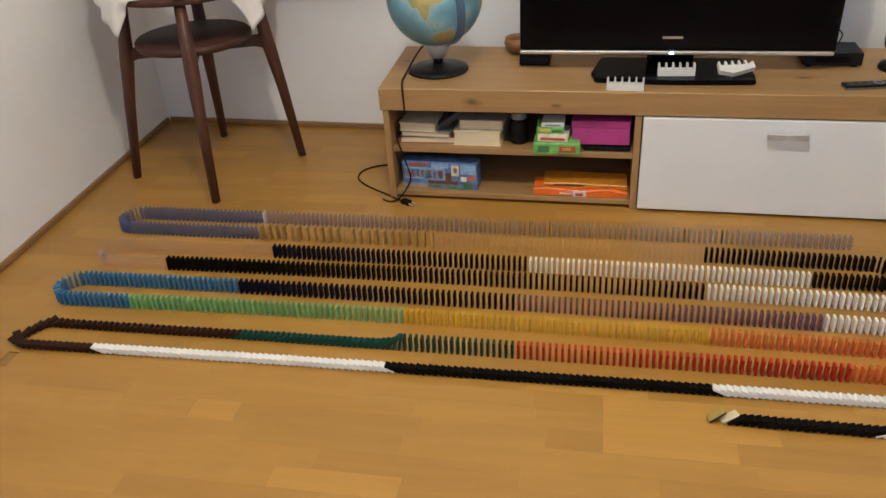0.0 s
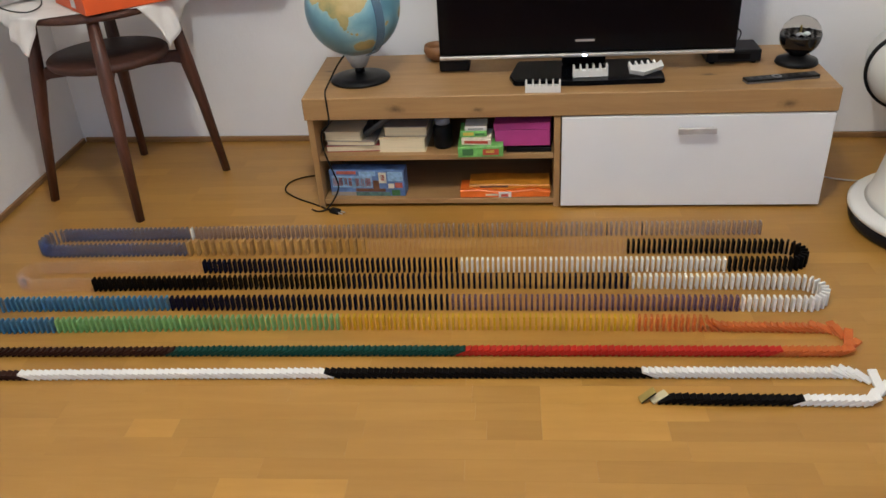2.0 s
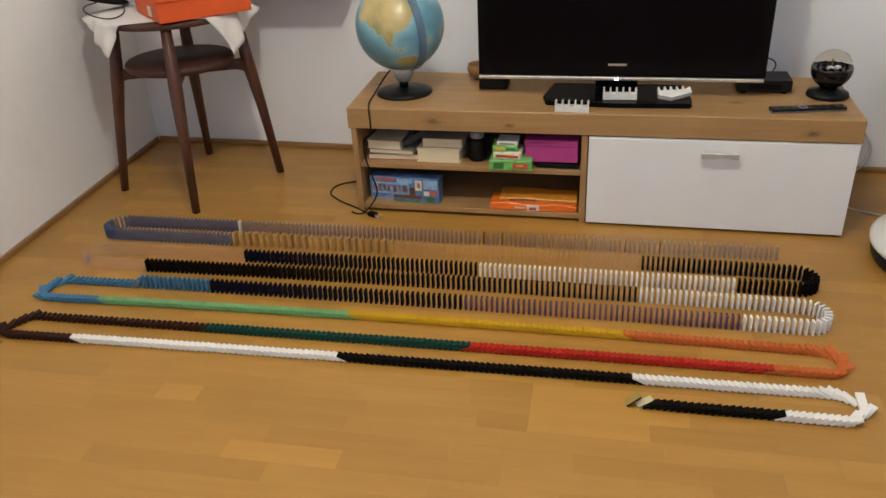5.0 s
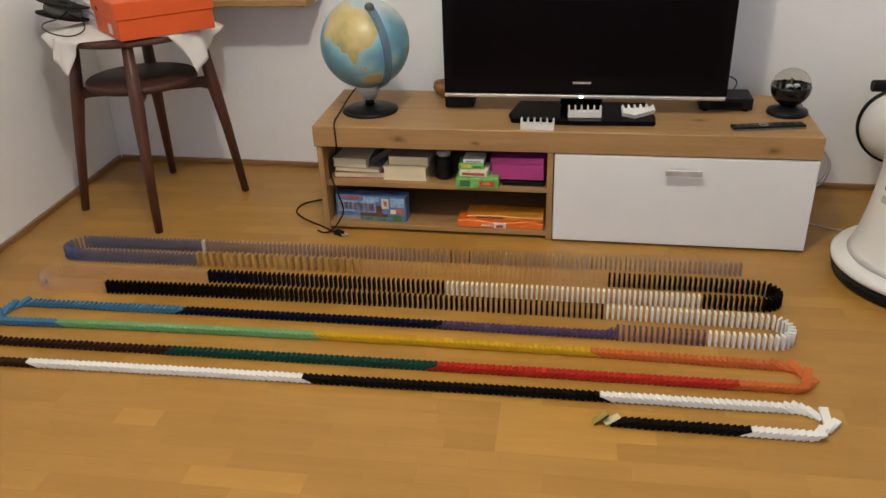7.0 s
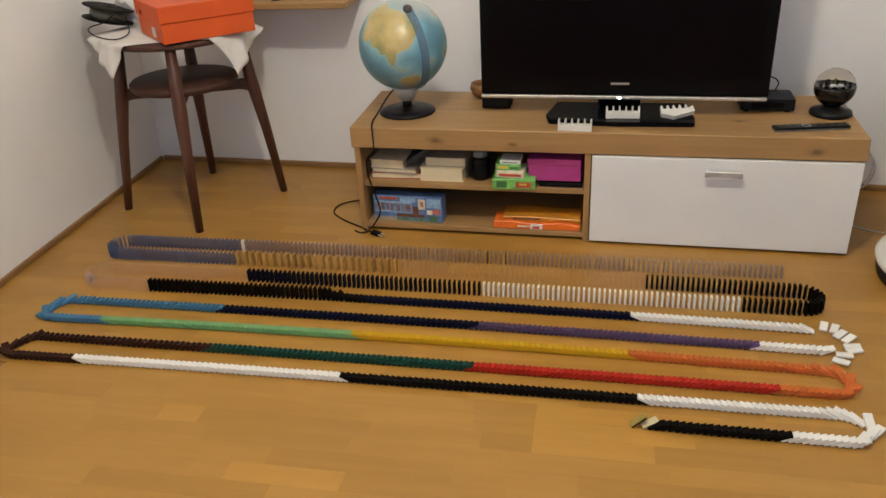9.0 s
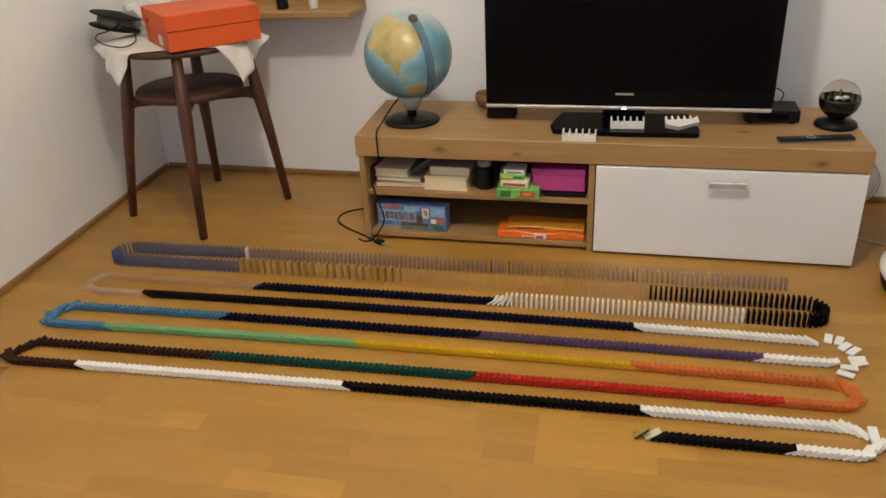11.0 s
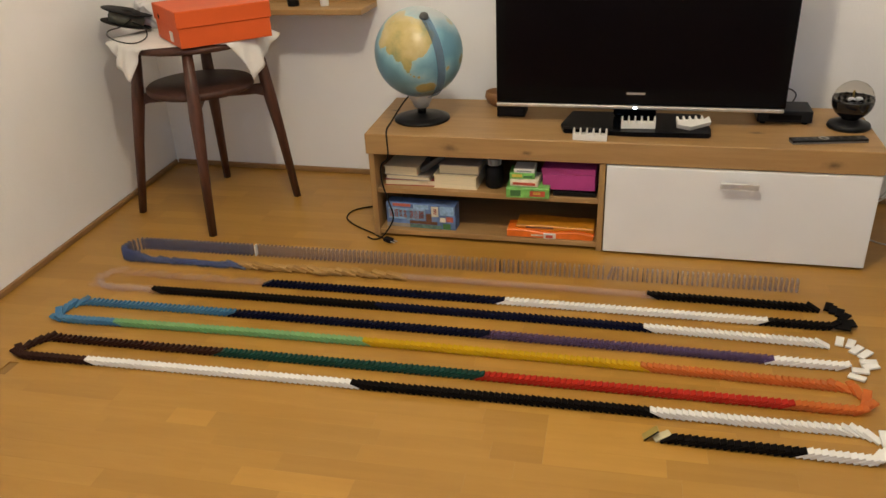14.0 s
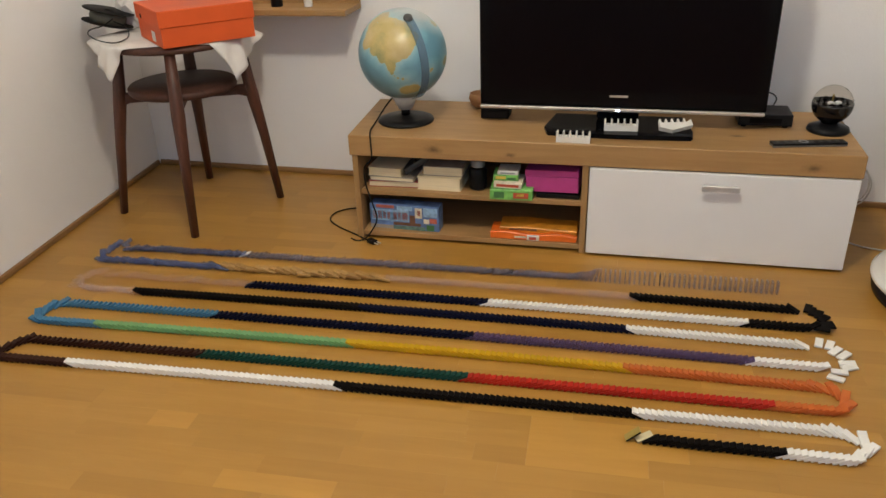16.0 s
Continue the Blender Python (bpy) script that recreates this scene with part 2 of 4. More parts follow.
M_WHITE = plain("white_plastic", (0.72, 0.70, 0.66), 0.42, vary=0.04)
M_WARMWHITE = plain("white_coated_board", (0.74, 0.72, 0.68), 0.4, vary=0.03, scale=5)
M_PAPER = leaves("paper_edges", (0.76, 0.65, 0.44))
M_RED_COVER = plain("red_cover", (0.28, 0.03, 0.025), 0.5)
M_GREY_COVER = plain("grey_cover", (0.33, 0.28, 0.23), 0.6)
M_MAGENTA = plain("magenta_card", (0.42, 0.045, 0.22), 0.5, vary=0.06)
M_BLUE_BOX = plain("printed_blue_card", (0.11, 0.19, 0.40), 0.42, vary=0.45, scale=26)
M_GREEN_BOX = plain("printed_green_card", (0.16, 0.42, 0.10), 0.42, vary=0.4, scale=30)
M_RED_PRINT = plain("red_print", (0.50, 0.07, 0.04), 0.45)
M_YELLOW_PRINT = plain("yellow_print", (0.68, 0.50, 0.08), 0.45)
M_RED_PRINT2 = plain("faded_red_print", (0.42, 0.10, 0.07), 0.45, vary=0.4, scale=60)
M_SKY_PRINT = plain("sky_print", (0.26, 0.42, 0.62), 0.45, vary=0.3, scale=70)
M_TEAL_PRINT = plain("teal_print", (0.10, 0.19, 0.17), 0.45, vary=0.4, scale=60)
M_CREAM_PRINT = plain("cream_print", (0.70, 0.62, 0.48), 0.5, vary=0.2, scale=40)
M_BROWN_PRINT = plain("brown_print", (0.14, 0.06, 0.03), 0.5, vary=0.3, scale=40)
M_GREEN_PRINT = plain("green_print", (0.05, 0.16, 0.05), 0.5)
M_ORANGE = plain("orange_wrap", (0.80, 0.16, 0.015), 0.35, vary=0.1)
M_AMBER = plain("amber_wrap", (0.62, 0.24, 0.02), 0.35, vary=0.15)
M_CABLE_W = plain("white_cable", (0.55, 0.53, 0.50), 0.5)
M_BROWN_WOOD = plain("carved_wood", (0.26, 0.12, 0.045), 0.5, vary=0.2)
M_FILAMENT = plain("grey_filament", (0.10, 0.10, 0.075), 0.5, scale=120)
# near-white, stands in for bright reflections in the disco light
M_GLINT = plain("pale_glint", (0.75, 0.82, 0.9), 0.12, 0.0, vary=0.05, spec=0.8)
M_GOLD = plain("gold_paint", (0.36, 0.27, 0.07), 0.45, 0.3)

led = Nodes("standby_light")
led.put(led.bsdf, "Emission Color", (0.75, 0.88, 1.0, 1))
led.put(led.bsdf, "Emission Strength", 18.0)
M_LED = led.done((0.8, 0.9, 1.0), 0.3)

glass = Nodes("clear_dome_plastic")
glass.put(glass.bsdf, "Transmission Weight", 1.0)
glass.put(glass.bsdf, "IOR", 1.04)
pane_glass = Nodes("window_glass")
pane_glass.put(pane_glass.bsdf, "Transmission Weight", 1.0)
pane_glass.put(pane_glass.bsdf, "IOR", 1.1)
M_PANE = pane_glass.done((0.97, 0.98, 0.98), 0.02)
M_DOME = glass.done((0.80, 0.76, 0.70), 0.06)


# ---- the room ----
def wall(name, x0, y0, x1, y1, h=2.615, th=0.12):
    """A wall whose inner face runs from (x0, y0) to (x1, y1), the room on its right hand."""
    ln = math.hypot(x1 - x0, y1 - y0)
    ob = obj(name, box(-0.15, ln + 0.15, 0, th, -0.05, h), M_WALL)
    ob.matrix_basis = pose(x0, y0, 0, 0, 0, math.degrees(math.atan2(y1 - y0, x1 - x0)))
    return tagged(ob, "plain off-white painted plaster wall", "wall", kind="structure")


CORNER = (-1.180, 0.640)
NORTH_END = 0.542
wall("wall_north", CORNER[0], CORNER[1], 3.2, NORTH_END)
wall("wall_west", -0.80, -3.9, CORNER[0], CORNER[1])
wall("wall_east", 3.2, NORTH_END, 3.2, -3.9)


def merged(pieces):
    """Several boxes joined into one mesh."""
    out = bmesh.new()
    for piece in pieces:
        me = bpy.data.meshes.new("bit")
        piece.to_mesh(me)
        piece.free()
        out.from_mesh(me)
        bpy.data.meshes.remove(me)
    return out


def window_wall():
    """The wall behind the camera, with a two-sash window."""
    x0, x1, z0, z1 = 0.55, 1.95, 0.95, 2.15
    south = obj("wall_south", merged([box(-1.0, x0, -4.02, -3.9, -0.05, 2.615), box(x1, 3.35, -4.02, -3.9, -0.05, 2.615),
                                      box(x0, x1, -4.02, -3.9, -0.05, z0), box(x0, x1, -4.02, -3.9, z1, 2.615)]), M_WALL)
    tagged(south, "plain off-white painted plaster wall with a window", "wall", kind="structure")
    w = root("window_1", pose(0, 0, 0), "white framed two-sash window at dusk", "window", kind="structure")
    mid = (x0 + x1) / 2
    for a, b in ((x0 + 0.002, mid - 0.002), (mid + 0.002, x1 - 0.002)):
        frame_bm = merged([box(a, a + 0.05, -3.965, -3.915, z0 + 0.002, z1 - 0.002, 0.004), box(b - 0.05, b, -3.965, -3.915, z0 + 0.002, z1 - 0.002, 0.004),
                           box(a + 0.051, b - 0.051, -3.965, -3.915, z0 + 0.002, z0 + 0.052, 0.004), box(a + 0.051, b - 0.051, -3.965, -3.915, z1 - 0.052, z1 - 0.002, 0.004)])
        sash = part("window_frame", frame_bm, M_WHITE_FRONT, w)
        pane = part("pane", box(a + 0.051, b - 0.051, -3.943, -3.939, z0 + 0.053, z1 - 0.053), M_PANE, sash)
        pane.visible_shadow = False
    part("window_sill", box(x0 - 0.04, x1 + 0.04, -3.899, -3.80, z0 - 0.03, z0, 0.004), M_WHITE_FRONT, w)


window_wall()
tagged(obj("ceiling", box(-1.6, 3.5, -4.2, 1.0, 2.62, 2.72), M_CEIL), "plain white painted ceiling", "ceiling", kind="structure")

floor = tagged(obj("floor", box(-1.3, 3.3, -4.0, 0.78, -0.05, -0.004), M_JOINT), "light oak strip laminate floor", "floor", kind="structure")


def baseboard(name, x0, y0, x1, y1):
    ln = math.hypot(x1 - x0, y1 - y0)
    bm = prism([(0, 0), (ln, 0), (ln, 0.022), (0, 0.022)], -0.014, -0.001, 0.003)
    ob = obj(name, bm, M_BASE)
    ob.matrix_basis = pose(x0, y0, 0, 0, 0, math.degrees(math.atan2(y1 - y0, x1 - x0)))
    tagged(ob, "narrow brown wooden baseboard along the wall", "baseboard", kind="structure")


baseboard("baseboard", CORNER[0] + 0.015, CORNER[1] - 0.001, 3.15, NORTH_END + 0.001)
baseboard("baseboard", -0.804, -3.85, CORNER[0] - 0.001, CORNER[1] - 0.015)


# ---- low television cabinet ----
STAND_W, STAND_H, STAND_D = 1.635, 0.391, 0.455


def tv_stand():
    t = root("tv_stand", pose(0, 0, 0), "low oak-veneer television stand with one white drawer front and open shelves", "tv stand")
    board = box(0, STAND_W, 0.0, STAND_D, 0.318, STAND_H, 0.0025)
    for v in board.verts:
        # the back edge is a little longer than the front
        if v.co.y > 0.2:
            v.co.x += 0.006 if v.co.x > 0.5 else -0.022
    part("top", board, M_OAK, t, "thick knotty oak top board")
    part("side_panel", box(0.006, 0.026, 0.008, STAND_D - 0.01, 0.0, 0.318, 0.001), M_OAK_UP, t)
    part("side_panel", box(STAND_W - 0.026, STAND_W - 0.006, 0.008, STAND_D - 0.01, 0.0, 0.318, 0.001), M_OAK_UP, t)
    part("divider", box(0.797, 0.817, 0.008, STAND_D - 0.012, 0.0, 0.318, 0.001), M_OAK_UP, t)
    part("shelf", box(0.0265, 0.7965, 0.02, STAND_D - 0.012, 0.168, 0.186, 0.001), M_OAK, t)
    part("bottom_panel", box(0.0265, 0.7965, 0.012, STAND_D - 0.012, 0.012, 0.030, 0.001), M_OAK, t)
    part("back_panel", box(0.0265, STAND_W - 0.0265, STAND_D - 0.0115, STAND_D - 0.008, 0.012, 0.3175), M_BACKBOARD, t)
    d = part("drawer_front", box(0.821, 1.629, -0.006, 0.012, 0.010, 0.314, 0.0012), M_WHITE_FRONT, t, "plain white lacquered drawer front")
    h = bmesh.new()
    for piece in (box(1.170, 1.284, -0.034, -0.026, 0.264, 0.284, 0.002), box(1.176, 1.186, -0.027, -0.0065, 0.269, 0.279), box(1.268, 1.278, -0.027, -0.0065, 0.269, 0.279)):
        me = bpy.data.meshes.new("bit")
        piece.to_mesh(me)
        piece.free()
        h.from_mesh(me)
        bpy.data.meshes.remove(me)
    part("handle", h, M_STEEL, d, "brushed metal bar handle")
    return t


tv_stand()


# ---- television ----
def television():
    t = root("television", pose(0.895, 0.19, STAND_H), "black flat television with a silver strip along its lower edge", "television")
    w = 0.468
    part("bezel", box(-w, w, 0.0, 0.045, 0.068, 0.665, 0.006, 2), M_GLOSS, t, "glossy black frame")
    part("screen", box(-w + 0.035, w - 0.035, -0.0015, 0.004, 0.125, 0.632), M_SCREEN, t, "dark switched-off screen")
    part("back_housing", box(-w + 0.06, w - 0.06, 0.0455, 0.09, 0.11, 0.56, 0.012), M_BLACK, t)
    part("trim_strip", box(-w, w - 0.004, -0.004, 0.03, 0.055, 0.0665, 0.003), M_SILVER, t, "narrow silver trim strip")
    part("neck", box(-0.07, 0.07, 0.03, 0.07, 0.02, 0.10, 0.006), M_GLOSS, t)
    foot = [(-0.24, -0.055), (-0.225, -0.115), (0.0, -0.128), (0.24, -0.118), (0.243, -0.05), (0.22, 0.1), (-0.215, 0.1)]
    bm = bmesh.new()
    f = bm.faces.new([bm.verts.new((x, y, 0.0005)) for x, y in foot])
    r = bmesh.ops.extrude_face_region(bm, geom=[f])
    for v in r["geom"]:
        if isinstance(v, bmesh.types.BMVert):
            v.co.z = 0.016
    bmesh.ops.recalc_face_normals(bm, faces=list(bm.faces))
    bmesh.ops.bevel(bm, geom=list(bm.edges), offset=0.004, segments=2, affect="EDGES")
    part("foot", bm, M_GLOSS, t, "wide glossy black foot plate")
    part("badge", box(-0.03, 0.03, -0.0035, -0.0008, 0.1055, 0.112), M_SILVER, t, "small silver bar badge")
    part("standby_light", box(-0.006, 0.006, -0.0065, -0.0045, 0.0585, 0.064, 0.001), M_LED, t, "glowing pale blue standby light")
    return t


television()


def small_box(name, x0, x1, y0, y1, z0, h, mat, label, category, bevel=0.003, rz=0.0):
    cx, cy = (x0 + x1) / 2, (y0 + y1) / 2
    ob = obj(name, box(x0 - cx, x1 - cx, y0 - cy, y1 - cy, 0, h, bevel, 2), mat)
    ob.matrix_basis = pose(cx, cy, z0, 0, 0, rz)
    return tagged(ob, label, category)


def set_top_box():
    t = root("set_top_box", pose(1.375, 0.31, STAND_H), "black plastic set-top box on the stand beside the television", "media box")
    part("case", box(-0.085, 0.085, -0.06, 0.06, 0.006, 0.045, 0.004, 2), M_BLACK, t)
    for x in (-0.065, 0.065):
        for y in (-0.045, 0.045):
            part("rubber_foot", lathe([(0, 0), (0.009, 0), (0.009, 0.006), (0, 0.006)], 12, Matrix.Translation((x, y, 0))), M_BLACK_MATT, t)
    part("front_window", box(-0.05, 0.05, -0.0615, -0.0605, 0.016, 0.032), M_GLOSS, t)
    part("cable", tube([(0.03, 0.06, 0.03), (0.05, 0.09, 0.06), (0.02, 0.11, 0.075), (-0.05, 0.12, 0.05), (-0.09, 0.13, 0.02)], 0.0022), M_BLACK_MATT, t)


set_top_box()


def low_speaker():
    t = root("speaker_box", pose(0.468, 0.285, STAND_H), "small black speaker box under the television", "speaker")
    part("case", box(-0.05, 0.05, -0.04, 0.04, 0.0, 0.035, 0.004, 2), M_BLACK_MATT, t)
    part("grille", box(-0.042, 0.042, -0.0415, -0.0402, 0.006, 0.029), M_BLACK, t)


low_speaker()

carved = obj("carved_wood_bowl", lathe([(0.0, 0.0), (0.025, 0.0), (0.055, 0.02), (0.068, 0.05), (0.062, 0.075), (0.058, 0.075), (0.062, 0.05), (0.05, 0.022), (0.0, 0.008)], 24), M_BROWN_WOOD, smooth=True)
carved.matrix_basis = pose(0.40, 0.380, STAND_H) @ Matrix.Scale(0.74, 4)
tagged(carved, "small brown wooden bowl standing behind the television", "bowl")


# ---- globe ----
GLOBE_R = 0.152
TOWARD = Vector((0.27, -0.94, 0.21)).normalized()
RIGHT = Vector((0.961, 0.276, 0.0)).normalized()
UP = TOWARD.cross(RIGHT).normalized() * (-1 if TOWARD.cross(RIGHT).z < 0 else 1)


def globe_dir(a, b):
    return (RIGHT * a + UP * b + TOWARD * math.sqrt(max(0.0, 1 - a * a - b * b))).normalized()


def globe_paint():
    """Blue seas with land in ochre and green where the land masses lie."""
    n = Nodes("printed_globe")
    v = n.coords()
    wob = n.noise(v, 34, 4, 0.65)
    total = None
    lands = [(-0.35, 0.45, 0.40), (-0.06, 0.42, 0.34), (-0.62, 0.42, 0.30), (-0.76, 0.28, 0.17), (-0.58, 0.14, 0.19), (-0.42, 0.02, 0.20), (-0.22, 0.06, 0.27), (0.0, 0.14, 0.25), (0.13, 0.26, 0.20),
             (0.24, 0.36, 0.13), (-0.27, -0.20, 0.13), (-0.26, -0.31, 0.09), (-0.25, -0.40, 0.05), (-0.46, -0.12, 0.07), (-0.20, -0.46, 0.035), (-0.13, -0.52, 0.05), (-0.03, -0.54, 0.055), (0.06, -0.55, 0.03),
             (0.05, -0.80, 0.16), (0.20, -0.78, 0.15), (0.15, -0.02, 0.035), (-0.42, 0.80, 0.20), (-0.62, 0.66, 0.16), (0.72, 0.62, 0.10), (0.94, -0.2, 0.12), (0.62, -0.36, 0.05)]
    for a, b, r in lands:
        p = globe_dir(a, b) * GLOBE_R
        d = n.add("ShaderNodeVectorMath", operation="DISTANCE")
        n.link(v, d.inputs[0])
        d.inputs[1].default_value = tuple(p)
        f = n.math("SUBTRACT", r * GLOBE_R, d.outputs["Value"])
        total = f if total is None else n.math("MAXIMUM", total, f)
    f = n.math("ADD", total, n.math("MULTIPLY", n.math("SUBTRACT", wob, 0.5), 0.028))
    mask = n.ramp(n.math("MULTIPLY", f, 120.0), [(0.0, (0, 0, 0)), (0.12, (1, 1, 1))])
    near = n.ramp(n.math("ADD", n.math("MULTIPLY", f, 14.0), 0.55), [(0.0, (0.12, 0.28, 0.37)), (0.35, (0.18, 0.38, 0.47)), (0.55, (0.28, 0.47, 0.50))])
    land = n.ramp(n.noise(v, 16, 4), [(0.3, (0.22, 0.24, 0.09)), (0.5, (0.44, 0.34, 0.12)), (0.72, (0.52, 0.42, 0.20))])
    n.put(n.bsdf, "Coat Weight", 0.5)
    n.put(n.bsdf, "Coat Roughness", 0.32)
    d = n.add("ShaderNodeVectorMath", operation="DISTANCE")
    n.link(v, d.inputs[0])
    d.inputs[1].default_value = tuple(globe_dir(0.30, 0.92) * GLOBE_R)
    ice = n.ramp(n.math("ADD", n.math("MULTIPLY", d.outputs["Value"], 6.0), n.math("MULTIPLY", wob, 0.5)), [(0.55, (0.8, 0.8, 0.8)), (0.95, (0, 0, 0))])
    c = n.mix(ice, n.mix(mask, near, land), (0.46, 0.48, 0.46, 1))
    d2 = n.add("ShaderNodeVectorMath", operation="DISTANCE")
    n.link(v, d2.inputs[0])
    d2.inputs[1].default_value = tuple(globe_dir(0.12, -0.97) * GLOBE_R)
    south = n.ramp(n.math("ADD", n.math("MULTIPLY", d2.outputs["Value"], 9.0), n.math("MULTIPLY", wob, 0.5)), [(0.5, (0.7, 0.7, 0.7)), (0.8, (0, 0, 0))])
    return n.done(n.mix(south, c, (0.27, 0.25, 0.18, 1)), 0.42)


def globe():
    t = root("globe", pose(0.158, 0.185, STAND_H), "blue and ochre world globe on a black round foot", "globe")
    c = Vector((0, 0, 0.239))
    part("base", lathe([(0, 0), (0.097, 0), (0.100, 0.004), (0.098, 0.010), (0.07, 0.018), (0.03, 0.022), (0.018, 0.026), (0.0, 0.026)], 48), M_BLACK, t, "round black plastic foot", True)
    part("stem", lathe([(0.0, 0.026), (0.017, 0.026), (0.015, 0.048), (0.0, 0.048)], 24), M_BLACK, t, "", True)
    part("socket", lathe([(0.0, 0.046), (0.024, 0.046), (0.034, 0.066), (0.055, 0.106), (0.0, 0.106)], 32), M_GREY_LIGHT, t, "pale grey cone socket", True)
    s = part("sphere", ball(GLOBE_R, 64, 40), globe_paint(), t, "printed world map sphere", True)
    s.matrix_basis = Matrix.Translation(c)
    pole, mid = globe_dir(0.15, 0.71), globe_dir(0.42, 0.0)
    mid = (mid - pole * mid.dot(pole)).normalized()
    wide = pole.cross(mid).normalized()
    bm = bmesh.new()
    rings = []
    for i in range(33):
        a = math.pi * i / 32
        d = pole * math.cos(a) + mid * math.sin(a)
        rings.append([bm.verts.new(c + d * r + wide * w) for r, w in ((0.1545, -0.014), (0.1585, -0.014), (0.1585, 0.014), (0.1545, 0.014))])
    for p, q in zip(rings, rings[1:]):
        for k in range(4):
            bm.faces.new((p[k], p[(k + 1) % 4], q[(k + 1) % 4], q[k]))
    bm.faces.new(rings[0])
    bm.faces.new(rings[-1][::-1])
    bmesh.ops.recalc_face_normals(bm, faces=list(bm.faces))
    part("meridian_arm", bm, M_SMOKE, t, "smoky see-through meridian arm")
    m = Matrix.Translation(c + pole * 0.153) @ pole.to_track_quat("Z", "Y").to_matrix().to_4x4()
    part("knob", lathe([(0, 0), (0.015, 0), (0.016, 0.004), (0.014, 0.011), (0, 0.011)], 20, m), M_DARKGREY, t, "dark axis knob", True)
    part("power_cable", tube([(-0.03, 0.02, 0.10), (-0.07, 0.0, 0.055), (-0.095, -0.06, 0.01), (-0.094, -0.12, 0.0035), (-0.079, -0.181, 0.0035), (-0.075, -0.192, -0.02), (-0.077, -0.192, -0.08), (-0.110, -0.175, -0.12), (-0.108, -0.18, -0.18), (-0.085, -0.19, -0.25), (-0.075, -0.185, -0.31),
                              (-0.10, -0.198, -0.36), (-0.125, -0.205, -0.384), (-0.15, -0.21, -0.3875), (-0.175, -0.195, -0.3875)], 0.0028), M_BLACK_MATT, t, "thin black power cable")
    return t


M_GREY_LIGHT = plain("pale_grey_plastic", (0.42, 0.42, 0.40), 0.4)
M_SMOKE = clear_plastic("smoky_plastic", (0.22, 0.28, 0.33), 0.66, 0.25)
globe()


def power_plug():
    t = root("power_plug", pose(0.075, -0.035, 0.0, 0, 0, -28), "black two-pin power plug lying on the floor", "plug")
    part("body", box(-0.025, 0.012, -0.011, 0.011, 0.001, 0.016, 0.004, 2), M_BLACK_MATT, t)
    for y in (-0.0095, 0.0095):
        part("pin", lathe([(0, 0), (0.0023, 0), (0.0023, 0.018), (0, 0.019)], 10, Matrix.Translation((0.0125, y * 0.7, 0.009)) @ pose(0, 0, 0, 0, 90, 0)), M_STEEL, t)
    part("cord", tube([(-0.026, 0, 0.008), (-0.055, 0.004, 0.004), (-0.10, 0.012, 0.003), (-0.21, 0.022, 0.003), (-0.285, 0.05, 0.003), (-0.315, 0.115, 0.003), (-0.28, 0.185, 0.003), (-0.20, 0.21, 0.003), (-0.15, 0.23, 0.003)], 0.0028), M_BLACK_MATT, t)


power_plug()


# ---- printed combs, remote, disco light ----
def comb(x, y, z, rz, ln=0.108, teeth=6, deep=0.022):
    out = [(0, 0), (ln, 0)]
    for i in range(teeth - 1, -1, -1):
        cx = i * (ln - 0.006) / (teeth - 1) + 0.003
        out += [(cx + 0.003, 0.02 if i < teeth - 1 else 0.034), (cx + 0.002, 0.036), (cx - 0.002, 0.036), (cx - 0.003, 0.02 if i > 0 else 0.034)]
    ob = obj("spacing_comb", prism(out, 0, deep), M_WHITE)
    ob.matrix_basis = pose(x, y, z, 0, 0, rz)
    return tagged(ob, "white plastic domino spacing comb with upright teeth", "comb", "spacing combs")


comb(0.707, 0.012, STAND_H + 0.0005, -2)
comb(0.856, 0.098, STAND_H + 0.017, 3)


def wedge_comb(m):
    out = [(0.0, 0.014), (0.040, 0.0), (0.108, 0.020), (0.106, 0.046)]
    for i in range(4, -1, -1):
        cx = 0.006 + i * 0.0195
        out += [(cx + 0.004, 0.034), (cx + 0.002, 0.050), (cx - 0.003, 0.050), (cx - 0.004, 0.034)]
    ob = obj("spacing_comb", prism(out, 0, 0.016), M_WHITE)
    ob.matrix_basis = m
    tagged(ob, "white plastic domino spacing comb with a pointed foot", "comb", "spacing combs")


wedge_comb(Matrix.Translation((1.034, 0.086, STAND_H + 0.0305)) @ pose(0, 0, 0, -62, 0, 12))


def remote():
    t = root("remote_control", pose(1.48, 0.083, STAND_H, 0, 0, 11), "slim black remote control on the stand", "remote")
    part("body", box(-0.113, 0.113, -0.019, 0.019, 0.0, 0.0055, 0.002, 2), M_SHELL, t, "dull silver lower shell")
    part("face", box(-0.113, 0.113, -0.019, 0.019, 0.0057, 0.0125, 0.002, 2), M_BLACK, t, "black button face")
    part("ring", lathe([(0.008, 0.0128), (0.015, 0.0128), (0.015, 0.0138), (0.008, 0.0138)], 24, Matrix.Translation((-0.015, 0, 0))), M_GREY, t)
    for i in range(8):
        part("button", box(-0.1 + i * 0.026, -0.088 + i * 0.026, -0.009, 0.009, 0.0126, 0.0136, 0.0005), M_DARKGREY, t) if i not in (3,) else None


remote()


